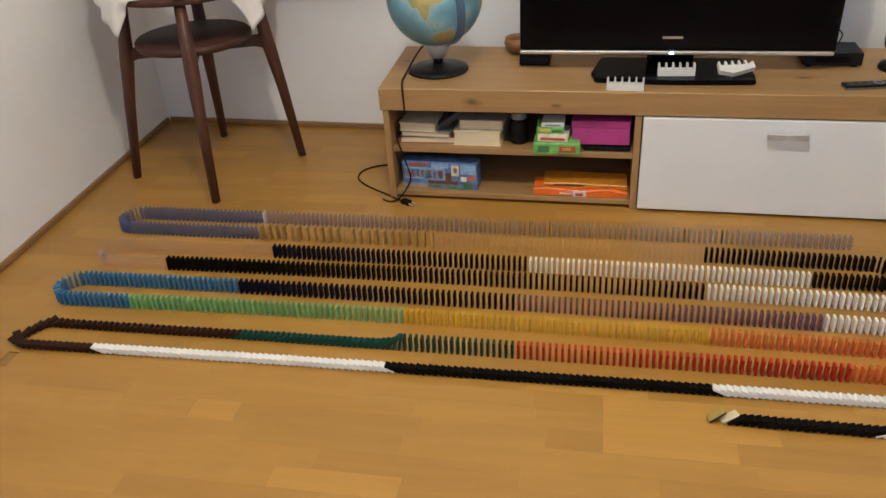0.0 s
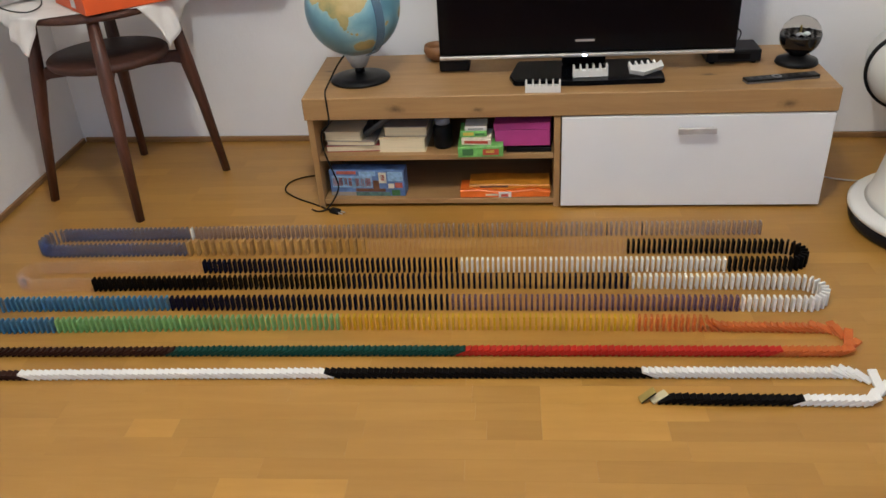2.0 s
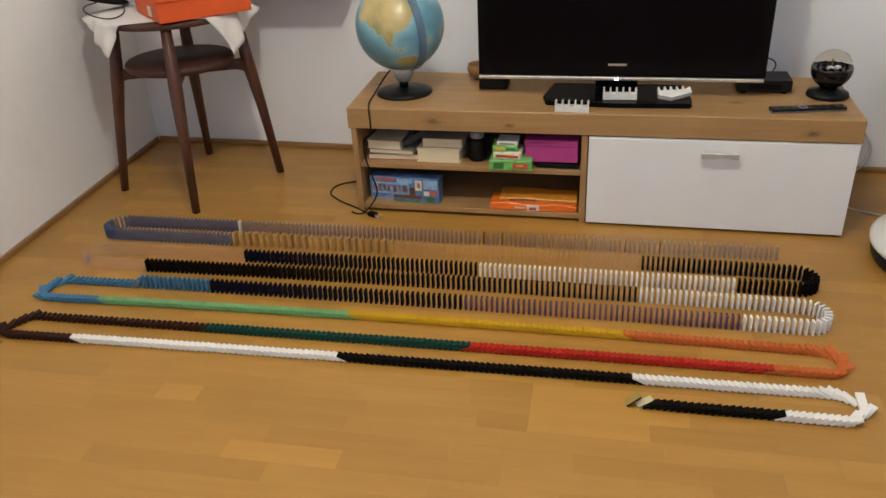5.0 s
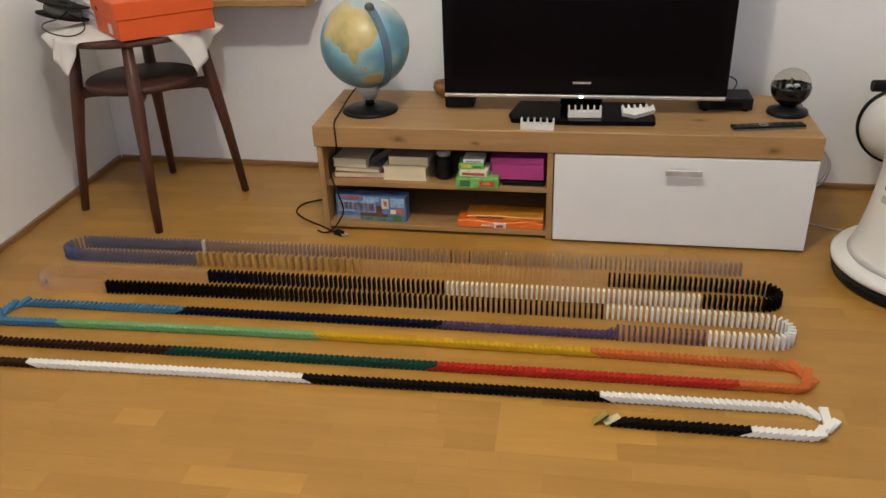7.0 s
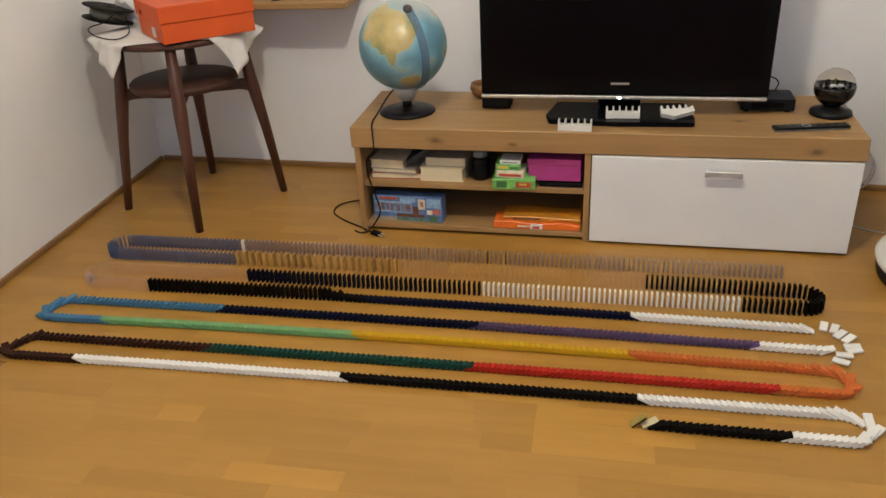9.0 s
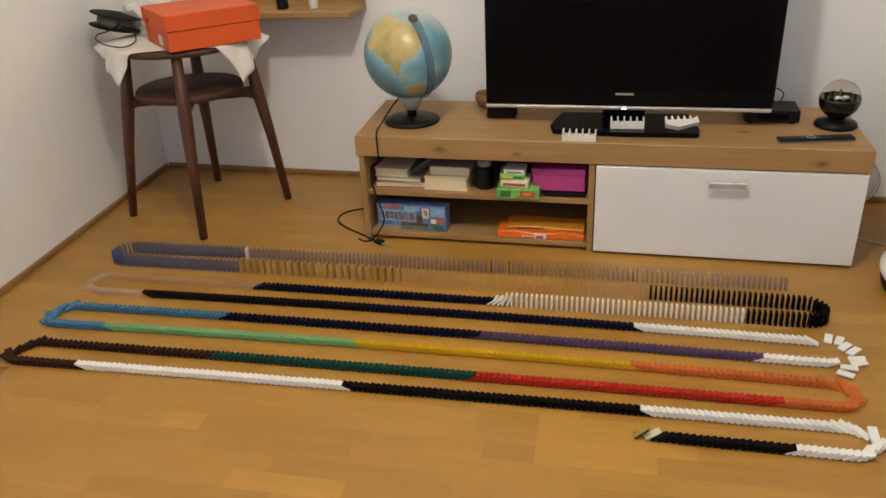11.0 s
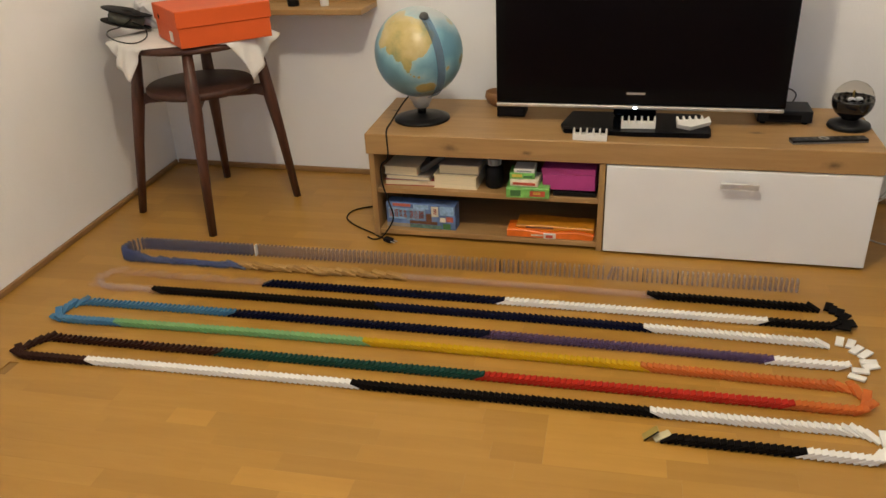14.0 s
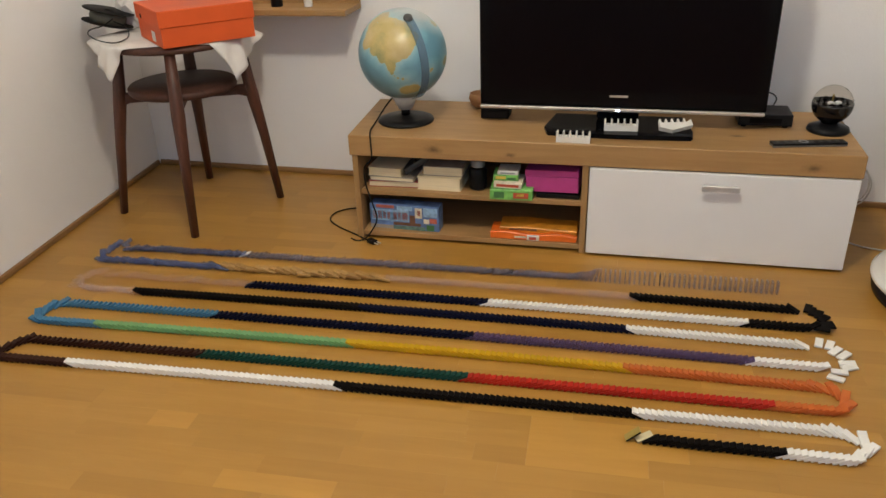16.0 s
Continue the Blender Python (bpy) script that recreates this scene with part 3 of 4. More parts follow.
def disco_light():
    t = root("disco_light", pose(1.567, 0.24, STAND_H), "black disco ball light with a clear dome", "disco light")
    part("base", lathe([(0, 0), (0.062, 0), (0.066, 0.005), (0.062, 0.016), (0.035, 0.024), (0.024, 0.03), (0, 0.03)], 40), M_BLACK, t, "", True)
    r, z = 0.0625, 0.09
    low = [(0.024, 0.028)] + [(r * math.cos(a), z + r * math.sin(a)) for a in [math.radians(-62 + 68 * i / 12) for i in range(13)]] + [(r * 0.95, z + 0.006), (0.0, z - 0.002)]
    part("bowl", lathe(low, 40), M_BOWL, t, "glossy black lower bowl", True)
    dome = bmesh.new()
    bmesh.ops.create_icosphere(dome, subdivisions=3, radius=r - 0.001)
    bmesh.ops.bisect_plane(dome, geom=dome.verts[:] + dome.edges[:] + dome.faces[:], plane_co=(0, 0, 0.0085), plane_no=(0, 0, 1), clear_inner=True)
    dome.transform(Matrix.Translation((0, 0, z)))
    part("dome", dome, M_DOME, t, "clear faceted plastic dome")
    teeth = bmesh.new()
    for i in range(12):
        a, b = 2 * math.pi * i / 12, 2 * math.pi * (i + 1) / 12
        m = (a + b) / 2
        vs = [teeth.verts.new((0.046 * math.cos(k), 0.046 * math.sin(k), h)) for k, h in ((a, z + 0.005), (b, z + 0.005), (m, z + 0.014))]
        teeth.faces.new(vs)
    bmesh.ops.solidify(teeth, geom=teeth.faces[:], thickness=0.002)
    part("crown", teeth, M_BLACK_MATT, t, "black toothed ring inside the dome")
    # two pale balls imitate the bright double reflection in the dome
    for dx in (-0.011, 0.011):
        part("lens", ball(0.011, 20, 12, Matrix.Translation((dx, -0.022 + dx * 0.3, z + 0.009)) @ Matrix.Diagonal((1, 1, 0.62, 1))), M_GLINT, t, "shiny pale ball standing in for a bright reflection", True)
    part("lamp_pin", lathe([(0, 0), (0.003, 0), (0.003, 0.026), (0, 0.028)], 12, Matrix.Translation((-0.002, 0.0, z + 0.004))), M_GOLD, t)


disco_light()


# ---- books and boxes in the open shelves ----
SHELF_Z, FLOORBOARD_Z = 0.1865, 0.0305


def book(x, y, z, w, d, h, cover, rz=0.0, label="closed book lying flat with its page edges showing"):
    t = root("book", pose(x, y, z, 0, 0, rz), label, "book", "books in the stand")
    part("page_block", box(0.003, w - 0.003, 0.002, d - 0.004, 0.0025, h - 0.0025), M_PAPER, t, "cream page block")
    part("cover", box(0, w, 0, d, 0, 0.0022), cover, t)
    part("cover", box(0, w, 0, d, h - 0.0022, h), cover, t)
    part("spine", box(0, w, d - 0.0035, d, 0.0023, h - 0.0023), cover, t)


book(0.045, 0.05, SHELF_Z, 0.185, 0.25, 0.022, M_RED_COVER, 2, "red-covered book at the bottom of a pile")
book(0.048, 0.055, SHELF_Z + 0.0225, 0.165, 0.22, 0.016, M_GREY_COVER, -3, "thin grey-covered book in a pile")
book(0.042, 0.06, SHELF_Z + 0.039, 0.125, 0.19, 0.030, M_PAPER, -4, "thick cream-coloured book on top of a pile")
book(0.226, 0.045, SHELF_Z, 0.155, 0.22, 0.048, M_PAPER, -1, "thick book with cream page edges lying flat")
book(0.243, 0.06, SHELF_Z + 0.0485, 0.145, 0.20, 0.034, M_GREY_COVER, -1, "grey-brown book lying on a thick book")


def glove_pouch():
    t = root("folded_pouch", pose(0.175, 0.10, SHELF_Z + 0.04, 0, -32, 10), "dark folded pouch leaning on the books", "pouch")
    part("body", box(0.0, 0.10, -0.03, 0.06, 0.0, 0.022, 0.008, 2), M_DARKGREY, t)
    part("flap", box(0.05, 0.102, -0.032, 0.062, 0.0225, 0.027, 0.002), M_BLACK_MATT, t)


glove_pouch()


def jar():
    t = root("black_jar", pose(0.435, 0.09, SHELF_Z), "black jar with a grey lid standing on the shelf", "jar")
    part("body", lathe([(0, 0), (0.026, 0), (0.031, 0.006), (0.031, 0.07), (0.024, 0.082), (0, 0.082)], 32), M_BLACK, t, "", True)
    part("lid", lathe([(0, 0.0822), (0.024, 0.0822), (0.025, 0.086), (0.025, 0.102), (0.022, 0.105), (0, 0.105)], 32), M_GREY, t, "grey screw lid", True)


jar()


def printed_box(name, m, w, d, h, mat, prints, label, category):
    """A carton with coloured print laid on its front, as plates (x0, x1, z0, z1, material)."""
    t = root(name, m, label, category)
    part("carton", box(0, w, 0, d, 0, h, 0.0015), mat, t)
    for x0, x1, z0, z1, pm in prints:
        part("print", box(x0 * w, x1 * w, -0.0012, -0.0004, z0 * h, z1 * h), pm, t)
    return t


printed_box("board_game_box", pose(0.045, 0.04, FLOORBOARD_Z, 0, 0, -2), 0.258, 0.055, 0.094, M_BLUE_BOX,
            [(0.03, 0.57, 0.34, 0.80, M_SKY_PRINT), (0.045, 0.105, 0.40, 0.72, M_RED_PRINT2), (0.12, 0.175, 0.40, 0.73, M_RED_PRINT2), (0.19, 0.235, 0.42, 0.72, M_RED_PRINT2), (0.25, 0.295, 0.40, 0.71, M_RED_PRINT2),
             (0.345, 0.395, 0.39, 0.70, M_RED_PRINT2), (0.41, 0.46, 0.38, 0.70, M_RED_PRINT2), (0.475, 0.55, 0.39, 0.71, M_RED_PRINT2), (0.30, 0.342, 0.30, 0.78, M_SKY_PRINT), (0.58, 0.66, 0.28, 0.62, M_BROWN_PRINT),
             (0.66, 0.76, 0.52, 0.93, M_CREAM_PRINT), (0.69, 0.735, 0.62, 0.84, M_RED_PRINT2), (0.10, 0.36, 0.86, 0.98, M_RED_PRINT2), (0.40, 0.62, 0.80, 0.97, M_SKY_PRINT), (0.78, 0.98, 0.60, 0.96, M_SKY_PRINT), (0.34, 0.74, 0.18, 0.30, M_BROWN_PRINT),
             (0.0, 0.34, 0.01, 0.16, M_GREY_COVER), (0.34, 0.80, 0.01, 0.16, M_TEAL_PRINT), (0.82, 0.93, 0.03, 0.26, M_GREEN_PRINT), (0.78, 0.86, 0.32, 0.50, M_CREAM_PRINT), (0.87, 0.97, 0.34, 0.54, M_RED_PRINT2)],
            "blue printed board game carton with red lettering bars", "game box")
printed_box("card_game_box", pose(0.492, -0.008, SHELF_Z, 0, 0, 2), 0.145, 0.13, 0.036, M_GREEN_BOX,
            [(0.10, 0.34, 0.2, 0.8, M_GREEN_PRINT), (0.55, 0.90, 0.2, 0.75, M_RED_PRINT), (0.62, 0.8, 0.4, 0.65, M_YELLOW_PRINT)], "green printed card game carton", "game box")
printed_box("card_box", pose(0.503, 0.010, SHELF_Z + 0.0365, 0, 0, -3), 0.095, 0.09, 0.022, M_CREAM_PRINT,
            [(0.1, 0.9, 0.25, 0.65, M_RED_PRINT)], "small cream and red printed card box", "game box")
printed_box("card_box", pose(0.500, 0.018, SHELF_Z + 0.059, 0, 0, 3), 0.085, 0.08, 0.02, M_GREEN_BOX,
            [(0.1, 0.5, 0.3, 0.8, M_YELLOW_PRINT), (0.55, 0.9, 0.2, 0.6, M_GREEN_PRINT)], "small green printed card box", "game box")
printed_box("card_box", pose(0.514, 0.022, SHELF_Z + 0.0795, 0, 0, 0), 0.07, 0.07, 0.014, M_LABEL, [(0.15, 0.85, 0.3, 0.6, M_GREY)], "small white card box on a pile", "game box")


def magenta_box():
    t = root("magenta_box", pose(0.608, 0.035, SHELF_Z + 0.0185, 0, -2.0, -4), "magenta cardboard box with a lid", "box")
    part("body", box(0.002, 0.178, 0.002, 0.16, 0, 0.055, 0.0015), M_MAGENTA, t)
    part("lid", box(0, 0.18, 0, 0.162, 0.056, 0.078, 0.002), M_MAGENTA, t)


magenta_box()
small_box("dark_case", 0.645, 0.79, 0.03, 0.23, SHELF_Z, 0.0165, M_BLACK_MATT, "flat black case under the magenta box", "case")


def orange_pack():
    t = root("orange_pack", pose(0.490, 0.014, FLOORBOARD_Z, 0, 0, 1), "flat orange packs tied together with a pale label", "pack")
    part("lower_pack", prism([(0, 0.001), (0.13, 0.0), (0.295, 0.0), (0.300, 0.018), (0.24, 0.028), (0.17, 0.021), (0.12, 0.022), (0.06, 0.029), (0.0, 0.027)], 0, 0.085, 0.002), M_ORANGE, t, "bright orange lower pack")
    part("upper_pack", prism([(0.03, 0.0295), (0.06, 0.0296), (0.12, 0.0226), (0.17, 0.0216), (0.24, 0.0286), (0.298, 0.0195), (0.298, 0.036), (0.2, 0.037), (0.12, 0.041), (0.03, 0.038)], 0.016, 0.11, 0.002), M_AMBER, t, "amber upper pack")
    part("tie_band", box(0.128, 0.170, -0.0025, -0.0005, 0.001, 0.021), M_LABEL, t, "pale tie label")
    part("label_print", box(0.136, 0.160, -0.0042, -0.0028, 0.004, 0.014), M_RED_PRINT, t)
    part("print_bar", box(0.085, 0.125, -0.0018, -0.0004, 0.008, 0.014), M_CREAM_PRINT, t)
    part("print_bar", box(0.065, 0.16, 0.0145, 0.0158, 0.030, 0.036), M_BROWN_PRINT, t)


orange_pack()


# ---- two-tier round side table with its cloth and load ----
TAB = Matrix.Translation((-0.7265, 0.2057, 0)) @ pose(0, 0, 0, 0, 0, -21.5)
TABLE_Z, TABLE_R = 0.676, 0.252


def side_table():
    t = root("side_table", TAB, "dark-stained round side table with a lower round tier and splayed legs", "side table")
    for sx, sy in ((-1, -1), (1, -1), (-1, 1), (1, 1)):
        bm = bmesh.new()
        rings = []
        ox, oy = {(-1, -1): (0.010, 0.004), (-1, 1): (0.006, 0.002)}.get((sx, sy), (0.0, 0.0))
        for z, h, w in ((0.0, 0.2215, 0.0125), (0.28, 0.195, 0.0165), (0.44, 0.176, 0.021), (0.48, 0.172, 0.020), (0.6545, 0.156, 0.016)):
            rings.append([bm.verts.new((sx * h + w * a + 0.020 * z + ox, sy * h + w * b + 0.008 * z + oy, z)) for a, b in ((-1, -0.6), (-0.6, -1), (0.6, -1), (1, -0.6), (1, 0.6), (0.6, 1), (-0.6, 1), (-1, 0.6))])
        for p, q in zip(rings, rings[1:]):
            for k in range(8):
                bm.faces.new((p[k], p[(k + 1) % 8], q[(k + 1) % 8], q[k]))
        bm.faces.new(rings[0][::-1])
        bm.faces.new(rings[-1])
        part("leg", bm, M_WALNUT, t, "", True)
    part("lower_tier", lathe([(0, 0.478), (0.192, 0.478), (0.199, 0.486), (0.199, 0.499), (0.192, 0.506), (0.0, 0.503)], 56, Matrix.Translation((0.009, 0.0035, 0))), M_WALNUT_H, t, "round dark lower tier", True)
    for k in range(2):
        dz = 0.0005 * k
        part("cross_rail", prism([(-0.238, 0.416 + dz), (-0.20, 0.428 + dz), (0.20, 0.428 + dz), (0.238, 0.416 + dz), (0.238, 0.4635 + dz), (-0.238, 0.4635 + dz)], -0.012, 0.012, 0.001, pose(0.009, 0.0035, 0.0138, 0, 0, 45 + 90 * k)), M_WALNUT_H, t)
    r = TABLE_R
    part("top", lathe([(0, 0.655), (r - 0.005, 0.655), (r, 0.66), (r, 0.670), (r - 0.004, TABLE_Z - 0.001), (0, TABLE_Z - 0.001)], 64, Matrix.Translation((0.013, 0.005, 0))), M_WALNUT_H, t, "round dark tabletop", True)


side_table()


def tablecloth():
    bm = bmesh.new()
    n, r0 = 48, TABLE_R + 0.003
    half, back = 0.345, 0.25
    grid = []
    for i in range(n + 1):
        line = []
        for j in range(n + 1):
            u = 2 * i / n - 1
            near = 1 - j / n
            x = u * (half + (0.0 if u > 0 else 0.022) - (0.033 if u > 0 else 0.086) * near)
            edge = -0.259 - 0.003 * u + 0.053 * (1 - u * u)
            y = edge + (back - edge) * j / n
            r = math.hypot(x, y)
            z = TABLE_Z + 0.002
            if r > r0:
                a = math.atan2(y, x)
                over = r - r0
                fold = (0.010 * math.sin(a * 9) + 0.006 * math.sin(a * 23 + 1)) * min(1, over / 0.05)
                stiff = max(0.0, min(1.0, (y + 0.10) / 0.12)) * (1.0 if x < 0 else 0.75)
                rr = r0 + 0.006 + over * (0.16 + 0.65 * stiff) + fold * (1 - stiff)
                x, y, z = rr * math.cos(a), rr * math.sin(a), z - max(0.0, over - 0.006) * (0.97 - 0.80 * stiff)
            else:
                z += 0.0015 * noise.noise(Vector((x * 14, y * 14, 3)))
            line.append(bm.verts.new((x, y, z)))
        grid.append(line)
    for i in range(n):
        for j in range(n):
            bm.faces.new((grid[i][j], grid[i + 1][j], grid[i + 1][j + 1], grid[i][j + 1]))
    bmesh.ops.recalc_face_normals(bm, faces=list(bm.faces))
    bmesh.ops.solidify(bm, geom=bm.faces[:], thickness=-0.0012)
    ob = obj("tablecloth", bm, M_CLOTH, smooth=True)
    ob.matrix_basis = Matrix.Translation((-0.7125, 0.2057, 0)) @ pose(0, 0, 0, 0, 0, 22)
    tagged(ob, "white cotton cloth with hanging corners on a side table", "tablecloth")


tablecloth()


def shoe_box(x, y, rz):
    t = root("shoe_box", pose(x, y, TABLE_Z + 0.006, 0, 0, rz), "orange cardboard shoe box with a lid on a white cloth", "shoe box")
    w, d, h = 0.328, 0.30, 0.122
    part("body", box(0.002, w - 0.002, 0.002, d - 0.002, 0, 0.075, 0.001), M_ORANGE_BOX, t)
    part("lid", box(-0.003, w + 0.003, -0.003, d + 0.003, 0.0655, h, 0.0025), M_ORANGE_BOX, t, "slightly overlapping orange lid")
    part("finger_hole", lathe([(0, 0), (0.009, 0), (0.009, 0.001), (0, 0.001)], 20, Matrix.Translation((-0.0036, 0.225, 0.082)) @ pose(0, 0, 0, 0, -90, 0)), M_BLACK_MATT, t)
    part("sticker", box(-0.0006, 0.0018, 0.085, 0.122, 0.012, 0.045), M_LABEL, t, "small pale sticker")
    return t


shoe_box(-0.607, -0.052, 46)


def filament_spool():
    t = root("filament_spool", pose(-1.005, 0.235, TABLE_Z + 0.036, -8, 13, 0), "black spool wound with grey filament lying on the cloth", "spool")
    part("flange", lathe([(0.02, 0), (0.09, 0), (0.092, 0.002), (0.09, 0.004), (0.02, 0.004)], 40), M_BLACK_MATT, t, "", True)
    part("winding", lathe([(0.03, 0.0042), (0.062, 0.0042), (0.066, 0.024), (0.062, 0.0455), (0.03, 0.0455)], 40), M_FILAMENT, t, "grey-green filament winding", True)
    part("flange", lathe([(0.02, 0.046), (0.09, 0.046), (0.092, 0.048), (0.09, 0.05), (0.02, 0.05)], 40), M_BLACK_MATT, t, "", True)
    part("loose_filament", tube([(0.05, -0.04, 0.02), (0.12, -0.07, 0.016), (0.165, -0.13, -0.004), (0.175, -0.22, -0.016), (0.14, -0.265, -0.014), (0.08, -0.235, -0.010), (0.04, -0.165, -0.006), (0.045, -0.10, 0.006), (0.05, -0.05, 0.03)], 0.0024), M_BLACK, t)


filament_spool()
crumple = bmesh.new()
bmesh.ops.create_icosphere(crumple, subdivisions=3, radius=1)
for v in crumple.verts:
    k = 1 + 0.35 * noise.noise(v.co * 2.2)
    v.co = Vector((v.co.x * 0.085 * k, v.co.y * 0.05 * k, max(-0.070, v.co.z * 0.085 * k)))
paper = obj("crumpled_paper", crumple, M_CLOTH)
paper.matrix_basis = pose(-0.925, 0.345, TABLE_Z + 0.080, 0, -14, 28)
tagged(paper, "crumpled white tissue paper lying beside the shoe box", "paper")


# ---- wall shelf ----
def wall_shelf():
    t = root("wall_shelf", pose(-0.13, 0.0, 0.0), "short oak board shelf fixed to the wall", "shelf")
    part("board", box(-0.62, 0.006, 0.420, 0.590, 0.711, 0.733, 0.002), M_OAK, t)
    part("back_board", box(-0.62, 0.006, 0.5905, 0.6100, 0.711, 0.815, 0.002), M_OAK, t)


wall_shelf()


def shelf_jar(x, mat, label, r):
    t = root("small_jar", pose(x, 0.50, 0.7335), label, "jar")
    part("body", lathe([(0, 0), (r, 0), (r * 1.05, 0.004), (r * 1.05, 0.06), (r * 0.8, 0.07), (0, 0.07)], 24), mat, t, "", True)
    part("lid", lathe([(0, 0.0702), (r * 0.85, 0.0702), (r * 0.85, 0.085), (0, 0.085)], 24), M_GREY, t, "", True)


shelf_jar(-0.43, M_BLACK, "small black jar on the wall shelf", 0.022)
shelf_jar(-0.30, M_WHITE, "small white jar on the wall shelf", 0.016)


# ---- tabletop telescope beside the stand ----
def telescope():
    t = root("telescope", pose(1.958, -0.137, 0), "white telescope on a round swivel base with a black rim", "telescope")
    part("base_ring", lathe([(0, 0), (0.255, 0), (0.268, 0.006), (0.272, 0.02), (0.266, 0.042), (0, 0.042)], 72), M_BLACK, t, "black round foot ring", True)
    part("turntable", lathe([(0, 0.0425), (0.270, 0.0425), (0.279, 0.05), (0.280, 0.060), (0.268, 0.071), (0, 0.074)], 72), M_WARMWHITE, t, "white round turntable", True)
    part("pedestal", lathe([(0, 0.0745), (0.236, 0.0745), (0.226, 0.095), (0.216, 0.135), (0.204, 0.20), (0.195, 0.27), (0.190, 0.33), (0.189, 0.42), (0.186, 0.66), (0.178, 0.668), (0, 0.67)], 72), M_WARMWHITE, t, "white flared pedestal", True)
    face = math.radians(190)

    def rim(z):
        return 0.1975 - (z - 0.262) * 0.09

    for z, h, mat, a in ((0.300, 0.024, M_DARKGREY, 0.62), (0.262, 0.020, M_GREY_LIGHT, 0.72)):
        bm = bmesh.new()
        rows = []
        for k in range(13):
            ang = face + a * k / 12
            rows.append([bm.verts.new(((r0 + e) * math.cos(ang), (r0 + e) * math.sin(ang), zz)) for zz, r0 in ((z, rim(z)), (z + h, rim(z + h))) for e in (0.0005, 0.0018)])
        for p, q in zip(rows, rows[1:]):
            bm.faces.new((p[1], q[1], q[3], p[3]))
            bm.faces.new((p[0], p[2], q[2], q[0]))
            bm.faces.new((p[2], p[3], q[3], q[2]))
            bm.faces.new((p[0], q[0], q[1], p[1]))
        bm.faces.new((rows[0][0], rows[0][1], rows[0][3], rows[0][2]))
        bm.faces.new((rows[-1][0], rows[-1][2], rows[-1][3], rows[-1][1]))
        bmesh.ops.recalc_face_normals(bm, faces=list(bm.faces))
        part("lettering_bar", bm, mat, t)
    m = Matrix.Translation((-0.030, 0.40, 0.345)) @ Vector((-0.30, -0.93, 0.05)).to_track_quat("Z", "Y").to_matrix().to_4x4()
    part("tube", lathe([(0, -0.2), (0.115, -0.2), (0.118, -0.195), (0.118, 0.0), (0.112, 0.02), (0.09, 0.045), (0.05, 0.062), (0, 0.067)], 56, m), M_WARMWHITE, t, "white telescope tube with a domed cap", True)
    part("tube_ring", lathe([(0.1182, -0.022), (0.127, -0.022), (0.129, -0.016), (0.127, -0.002), (0.1182, -0.002)], 56, m), M_BLACK, t, "black tube ring", True)
    part("finder", lathe([(0, 0), (0.0135, 0), (0.0155, 0.003), (0.0155, 0.155), (0.0135, 0.158), (0, 0.158)], 24, Matrix.Translation((-0.308, -0.10, 0.617)) @ pose(0, 0, 0, 0, 90, 0)), M_BLACK, t, "small black finder tube")


telescope()
for pts in ([(1.64, 0.30, 0.26), (1.69, 0.30, 0.272), (1.735, 0.31, 0.23), (1.75, 0.32, 0.17), (1.725, 0.32, 0.12), (1.65, 0.32, 0.10)],
            [(1.64, 0.34, 0.23), (1.71, 0.34, 0.245), (1.765, 0.35, 0.18), (1.75, 0.36, 0.10), (1.66, 0.36, 0.07)],
            [(1.64, 0.27, 0.05), (1.69, 0.235, 0.006), (1.76, 0.19, 0.003), (1.86, 0.185, 0.003), (2.05, 0.26, 0.003)]):
    cable = obj("white_cable", tube(pts, 0.0028), M_CABLE_W, smooth=True)
    tagged(cable, "thin white cable hanging beside the stand", "cable")


# ---- the domino run ----
SIZE = (0.0062, 0.0205, 0.0410)
# each row's place at three stations, from the first row to the last
ROWS = [(-0.952, -0.952, -0.940), (-0.919, -0.877, -0.846), (-0.823, -0.791, -0.766), (-0.722, -0.681, -0.672),
        (-0.617, -0.591, -0.580), (-0.518, -0.485, -0.478), (-0.420, -0.399, -0.386), (-0.318, -0.294, -0.288), (-0.218, -0.193, -0.176)]
TURNS = [1.49, -0.77, 1.485, -0.795, 1.485, -0.79, 1.488, -0.835]


def row_y(r, x):
    a, b, c = ROWS[r]
    u = (x - 0.35) / 1.05
    return b + (c - a) / 2 * u + ((a + c) / 2 - b) * u * u


def run_line():
    """The run's centre line: rows to and fro, joined by half circles."""
    pts, turns, x = [], [], 0.975
    for r in range(9):
        right = r % 2 == 0
        end = 1.425
        if r < 8:
            rad = abs(row_y(r + 1, TURNS[r]) - row_y(r, TURNS[r])) / 2
            end = TURNS[r] - rad if right else TURNS[r] + rad
        n = max(2, int(abs(end - x) / 0.01))
        pts += [(x + (end - x) * i / n, row_y(r, x + (end - x) * i / n)) for i in range(n + 1)]
        if r < 8:
            cy, rad = (row_y(r, end) + row_y(r + 1, end)) / 2, (row_y(r + 1, end) - row_y(r, end)) / 2
            first = len(pts)
            for i in range(1, 12):
                a = -math.pi / 2 + math.pi * i / 12
                pts.append((end + rad * math.cos(a) * (1 if right else -1), cy + rad * math.sin(a)))
            turns.append((first, len(pts) - 1))
            x = end
    return pts, turns


LINE, BENDS = run_line()
WAY = [0.0]
for p, q in zip(LINE, LINE[1:]):
    WAY.append(WAY[-1] + math.hypot(q[0] - p[0], q[1] - p[1]))


